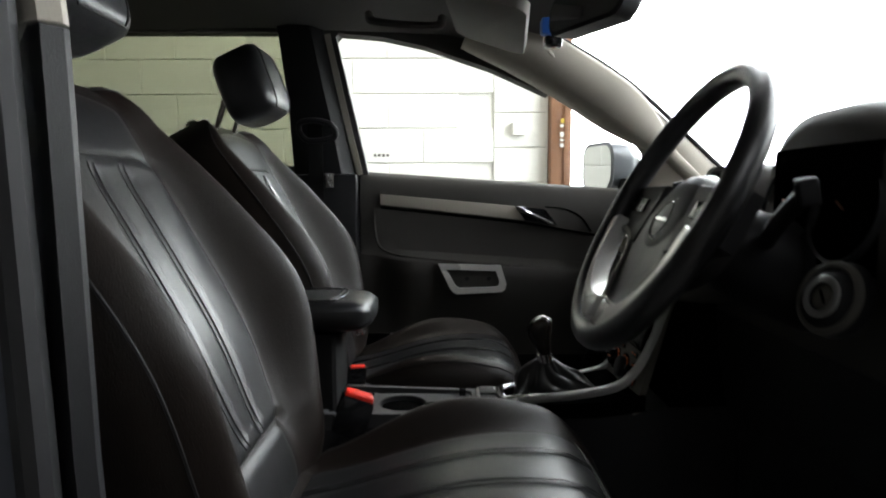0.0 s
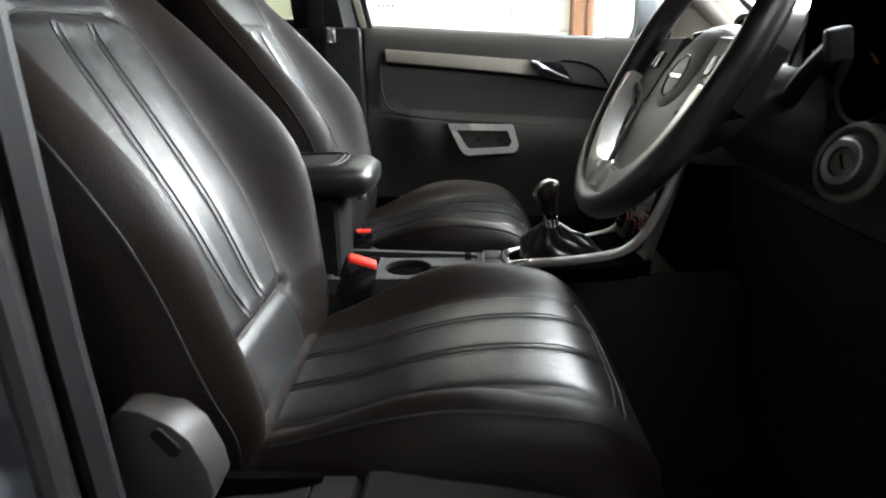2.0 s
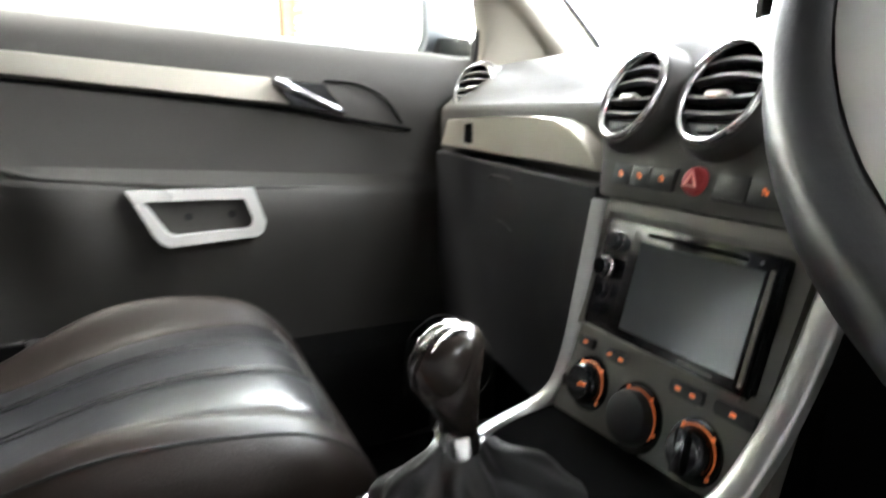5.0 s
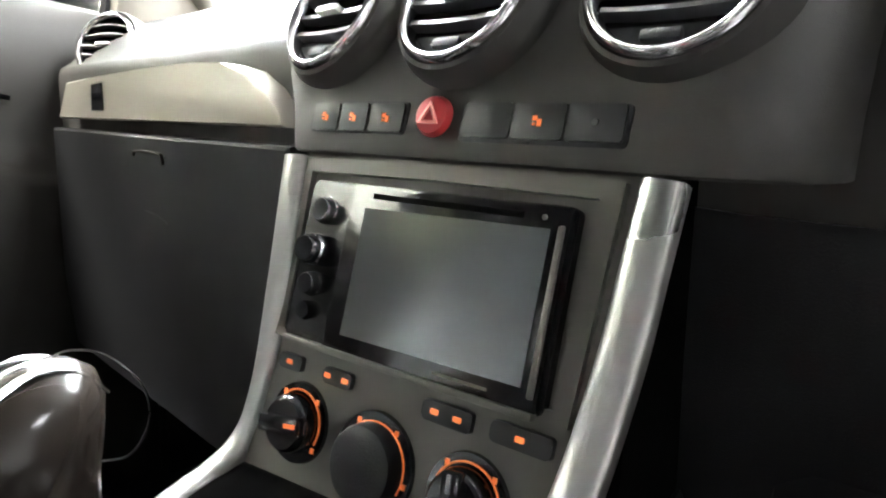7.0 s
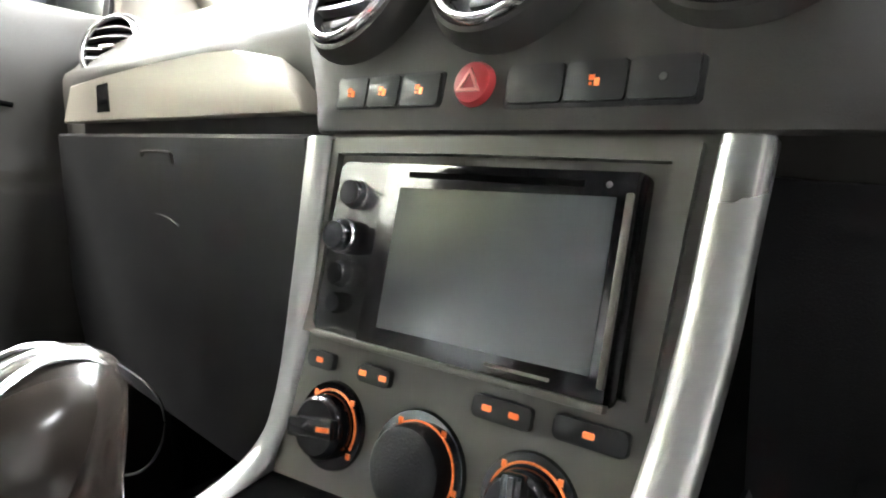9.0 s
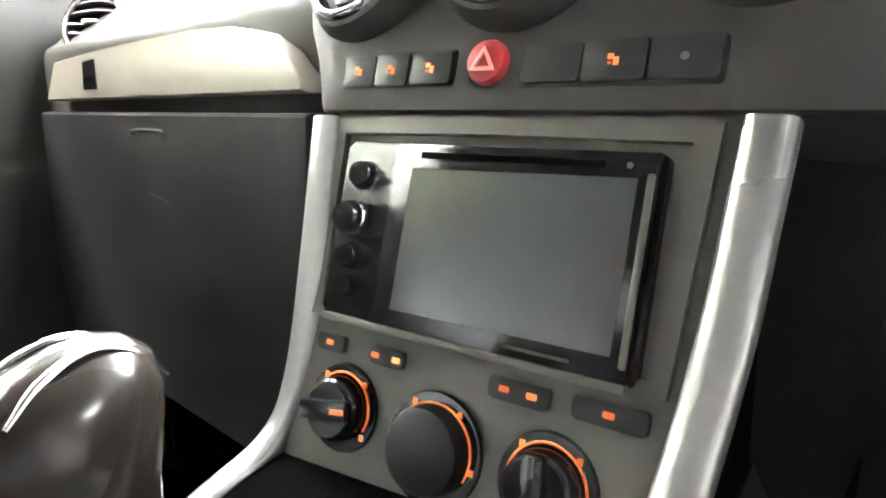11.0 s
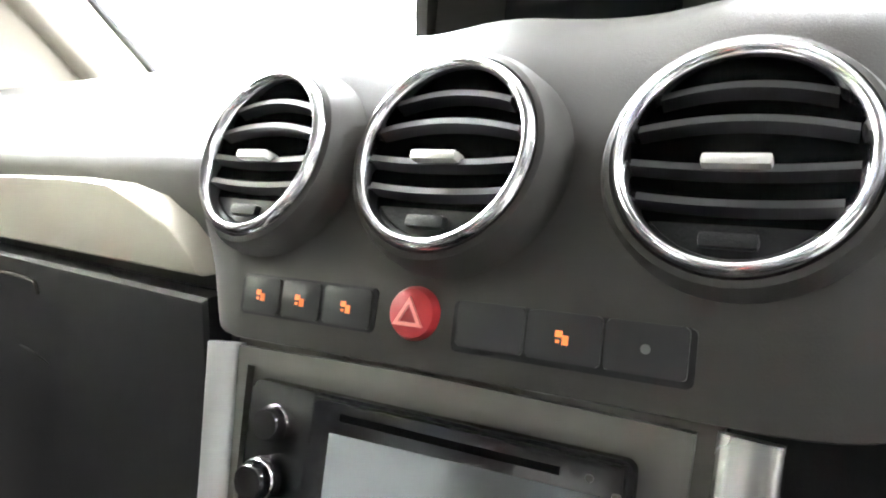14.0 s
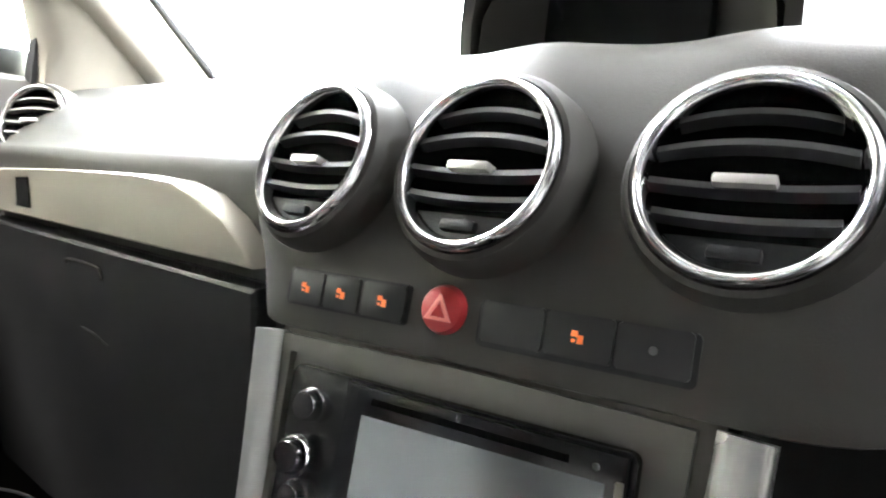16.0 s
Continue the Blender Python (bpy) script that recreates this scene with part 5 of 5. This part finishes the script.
kn = [[Vector((0.266 + lean + 1.06 * rx * math.cos(a), 1.253 + 1.06 * ry * math.sin(a), 0.884 + 0.88 * (z - 0.884))) for a in np.linspace(0, 2 * math.pi, 29)[:-1]] for z, rx, ry, lean in ((0.884, 0.0085, 0.0085, 0.006), (0.892, 0.0105, 0.010, 0.004), (0.905, 0.0145, 0.0135, 0.000), (0.920, 0.0185, 0.0165, -0.004), (0.934, 0.0200, 0.0180, -0.004), (0.945, 0.0180, 0.0165, -0.001), (0.952, 0.0135, 0.0125, 0.002), (0.956, 0.007, 0.006, 0.004), (0.957, 0.002, 0.002, 0.004))]
part("knob", loft(kn), KNOB, lever, "gloss black gear knob", sharp=60)
for sd in (-0.009, 0.0, 0.009):
    part("chrome_rib", sweep(smooth_path([(0.2500, 1.253 + sd * 1.1, 0.9385), (0.257, 1.253 + sd * 0.9, 0.9445), (0.267, 1.253 + sd * 0.7, 0.9478), (0.276, 1.253 + sd * 0.8, 0.9455), (0.2825, 1.253 + sd * 1.0, 0.9385)], 6), ring_section(0.0013, 8, 0.6), scale=lambda t: 0.5 + 0.6 * math.sin(math.pi * t)), CHROME, lever, "chrome rib over the knob")
part("collar", lathe([(0.010, 0.010), (0.0125, 0.008), (0.013, -0.006), (0.010, -0.008)], 28, frame_at((0.272, 1.258, 0.876), (1, 0, 0.2), (0, 1, 0))), CHROME, lever)
rings = []
for k in range(22):
    t = k / 21
    z = 0.874 - 0.070 * t
    r0 = 0.012 + 0.054 * t ** 1.12
    fold = t * (1 - t) * 2
    row = []
    for a in np.linspace(0, 2 * math.pi, 97)[:-1]:
        crease = fold * (0.0110 * math.sin(4 * a + 3.4 * t + 1.0) + 0.0085 * abs(math.sin(5 * a - 4 * t)) + 0.0035 * math.sin(13 * a + 7 * t))
        row.append(Vector((0.273 + 0.040 * t * t + (r0 * 1.35 + crease) * math.cos(a), 1.260 + 0.010 * t + (r0 * 0.95 + crease) * math.sin(a),
                           z + fold * (0.010 * math.sin(2 * a + 5 * t) + 0.004 * math.sin(7 * a - 9 * t)))))
    rings.append(row)
part("gaiter", loft(rings), GAITER, lever, "creased black leather gaiter", sharp=60)

for _o in lever.children:
    _o.data.transform(Matrix.Translation((0.0, 0.020, 0.003)))

cable = thing("charging_cable", "thin black cable looped in the passenger footwell", "cable")
part("wire", tube([(0.47, 1.90, 0.60), (0.462, 1.88, 0.642), (0.46, 1.854, 0.715), (0.46, 1.80, 0.757), (0.46, 1.751, 0.785), (0.46, 1.70, 0.801), (0.46, 1.65, 0.808), (0.46, 1.60, 0.800), (0.46, 1.582, 0.782), (0.46, 1.59, 0.755), (0.46, 1.625, 0.721), (0.46, 1.70, 0.683), (0.47, 1.78, 0.60)], 0.0013, smooth=True), PLASTIC, cable)

# ---- driver's side pillar and sill ----
bp = thing("door_pillar", "grey-blue door pillar with rubber seal and striker", "door pillar")
part("trim_strip", loft([[Vector((x - 0.040, 0.535, z)), Vector((x - 0.028, 0.528, z)), Vector((x - 0.020, 0.54, z)), Vector((x - 0.021, 0.548, z)), Vector((x - 0.090, 0.60, z))] for z, x in ((0.45, -0.085), (0.8, -0.098), (1.0, -0.108), (1.24, -0.112), (1.28, -0.113))]), PLASTIC, bp, "smooth dark pillar trim strip")
part("upper_trim", loft([[Vector((x - 0.045, 0.537, z)), Vector((x - 0.030, 0.530, z)), Vector((x - 0.020, 0.54, z)), Vector((x - 0.021, 0.548, z)), Vector((x - 0.095, 0.60, z))] for z, x in ((1.282, -0.113), (1.45, -0.125), (1.62, -0.14))]), BEIGE, bp)
part("seal", sweep([(-0.139, 0.522, 0.45), (-0.150, 0.522, 0.8), (-0.160, 0.522, 1.1), (-0.175, 0.522, 1.62)], ring_section(0.013, 10)), RUBBER, bp, "black rubber door seal")
part("body_panel", loft([[Vector((-0.60, 0.50, z)), Vector((x - 0.06, 0.485, z)), Vector((x - 0.012, 0.50, z)), Vector((x, 0.53, z)), Vector((x - 0.06, 0.60, z)), Vector((-0.60, 0.60, z))] for z, x in ((0.40, -0.145), (0.8, -0.158), (1.1, -0.168), (1.62, -0.185))]), BODY, bp)
part("striker", tube([(-0.215, 0.485, 0.965), (-0.19, 0.46, 0.968), (-0.155, 0.46, 0.966), (-0.148, 0.485, 0.964)], 0.0055), WARM_SILVER, bp, "steel door striker loop")
part("striker_plate", box((-0.225, 0.478, 0.945), (-0.145, 0.487, 0.985), 0.004), GREY_FASCIA, bp)
part("cable_run", tube([(-0.178, 0.488, 0.93), (-0.172, 0.482, 0.91), (-0.15, 0.482, 0.895), (-0.136, 0.484, 0.888), (-0.135, 0.486, 0.873), (-0.15, 0.486, 0.85), (-0.16, 0.487, 0.82)], 0.004), BODY, bp)
part("paper_label", box((-0.028, -0.045, 0), (0.028, 0.045, 0.001), 0, 1, frame_at((-0.168, 0.4835, 0.765), (0.95, 0.02, 0.3), (-0.3, 0, 0.95))), PAPER, bp, "white printed label sticker")
mlb = frame_at((-0.168, 0.4825, 0.765), (0.95, 0.02, 0.3), (-0.3, 0, 0.95))
part("label_print", merge(box((0.008, -0.042, 0.0012), (0.025, 0.042, 0.0018), 0, 1, mlb), *[box((-0.025, -0.038 + 0.006 * k, 0.0012), (0.002 - 0.007 * (k % 3), -0.0372 + 0.006 * k, 0.0018), 0, 1, mlb) for k in range(13)]), PLASTIC, bp)
for _o in bp.children:
    _near = _o.name.split(".")[0] in ("trim_strip", "upper_trim", "seal")
    _o.data.transform(Matrix.Translation((0.002 if _near else -0.006, 0.10, -0.015)))
ddoor = thing("driver_door", "open driver's door swung out on its hinges", "car door")
_md = Matrix.Translation((0.74, 0.60, 0)) @ Matrix.Rotation(radians(66), 4, "Z")
part("outer_panel", box((-1.0, -0.10, 0.42), (-0.01, -0.04, 1.16), 0.02, 3, _md), BODY, ddoor)
part("inner_panel", box((-0.97, -0.042, 0.46), (-0.03, -0.012, 1.18), 0.012, 2, _md), DARK_PAD, ddoor)
part("window_frame", tube([_md @ Vector(p) for p in ((-0.02, -0.06, 1.16), (-0.35, -0.06, 1.42), (-0.62, -0.06, 1.55), (-0.93, -0.06, 1.57), (-0.99, -0.06, 1.16))], 0.018, smooth=False), BODY, ddoor)
single("sill_panel", box((-0.5, 0.60, 0.36), (1.0, 0.69, 0.47), 0.02), BODY, "grey-blue painted door sill", "door sill")

# ---- blocks of the side wall ----
rng = random.Random(4)
me_a = bpy.data.meshes.new("block")
b0 = box((-0.2185, -0.012, -0.1045), (0.2185, 0.012, 0.1045), 0.004, 1)
b0.to_mesh(me_a)
b0.free()
me_a.materials.append(WALL_PAINT)
for row in range(0, 13):
    off = 0.40 - (0.22 if row % 2 else 0.0)
    for k in range(-9, 2):
        x = off + 0.44 * k - 0.22
        if x + 0.22 > 0.405 or x < -3.9:
            continue
        o = new("block", me_a)
        o.parent = wall
        o.location = (x, 4.306 + rng.uniform(-0.0015, 0.0015), 0.137 + 0.215 * row)
me_b = bpy.data.meshes.new("block")
b1 = box((0.404, -0.012, -0.1045), (0.742, 0.012, 0.1045), 0.004, 1)
b1.to_mesh(me_b)
b1.free()
me_b.materials.append(WALL_PAINT)
for row in range(0, 13):
    o = new("block", me_b)
    o.parent = wall
    o.location = (0, 4.305 + rng.uniform(-0.0015, 0.0015), 0.232 + 0.215 * row)

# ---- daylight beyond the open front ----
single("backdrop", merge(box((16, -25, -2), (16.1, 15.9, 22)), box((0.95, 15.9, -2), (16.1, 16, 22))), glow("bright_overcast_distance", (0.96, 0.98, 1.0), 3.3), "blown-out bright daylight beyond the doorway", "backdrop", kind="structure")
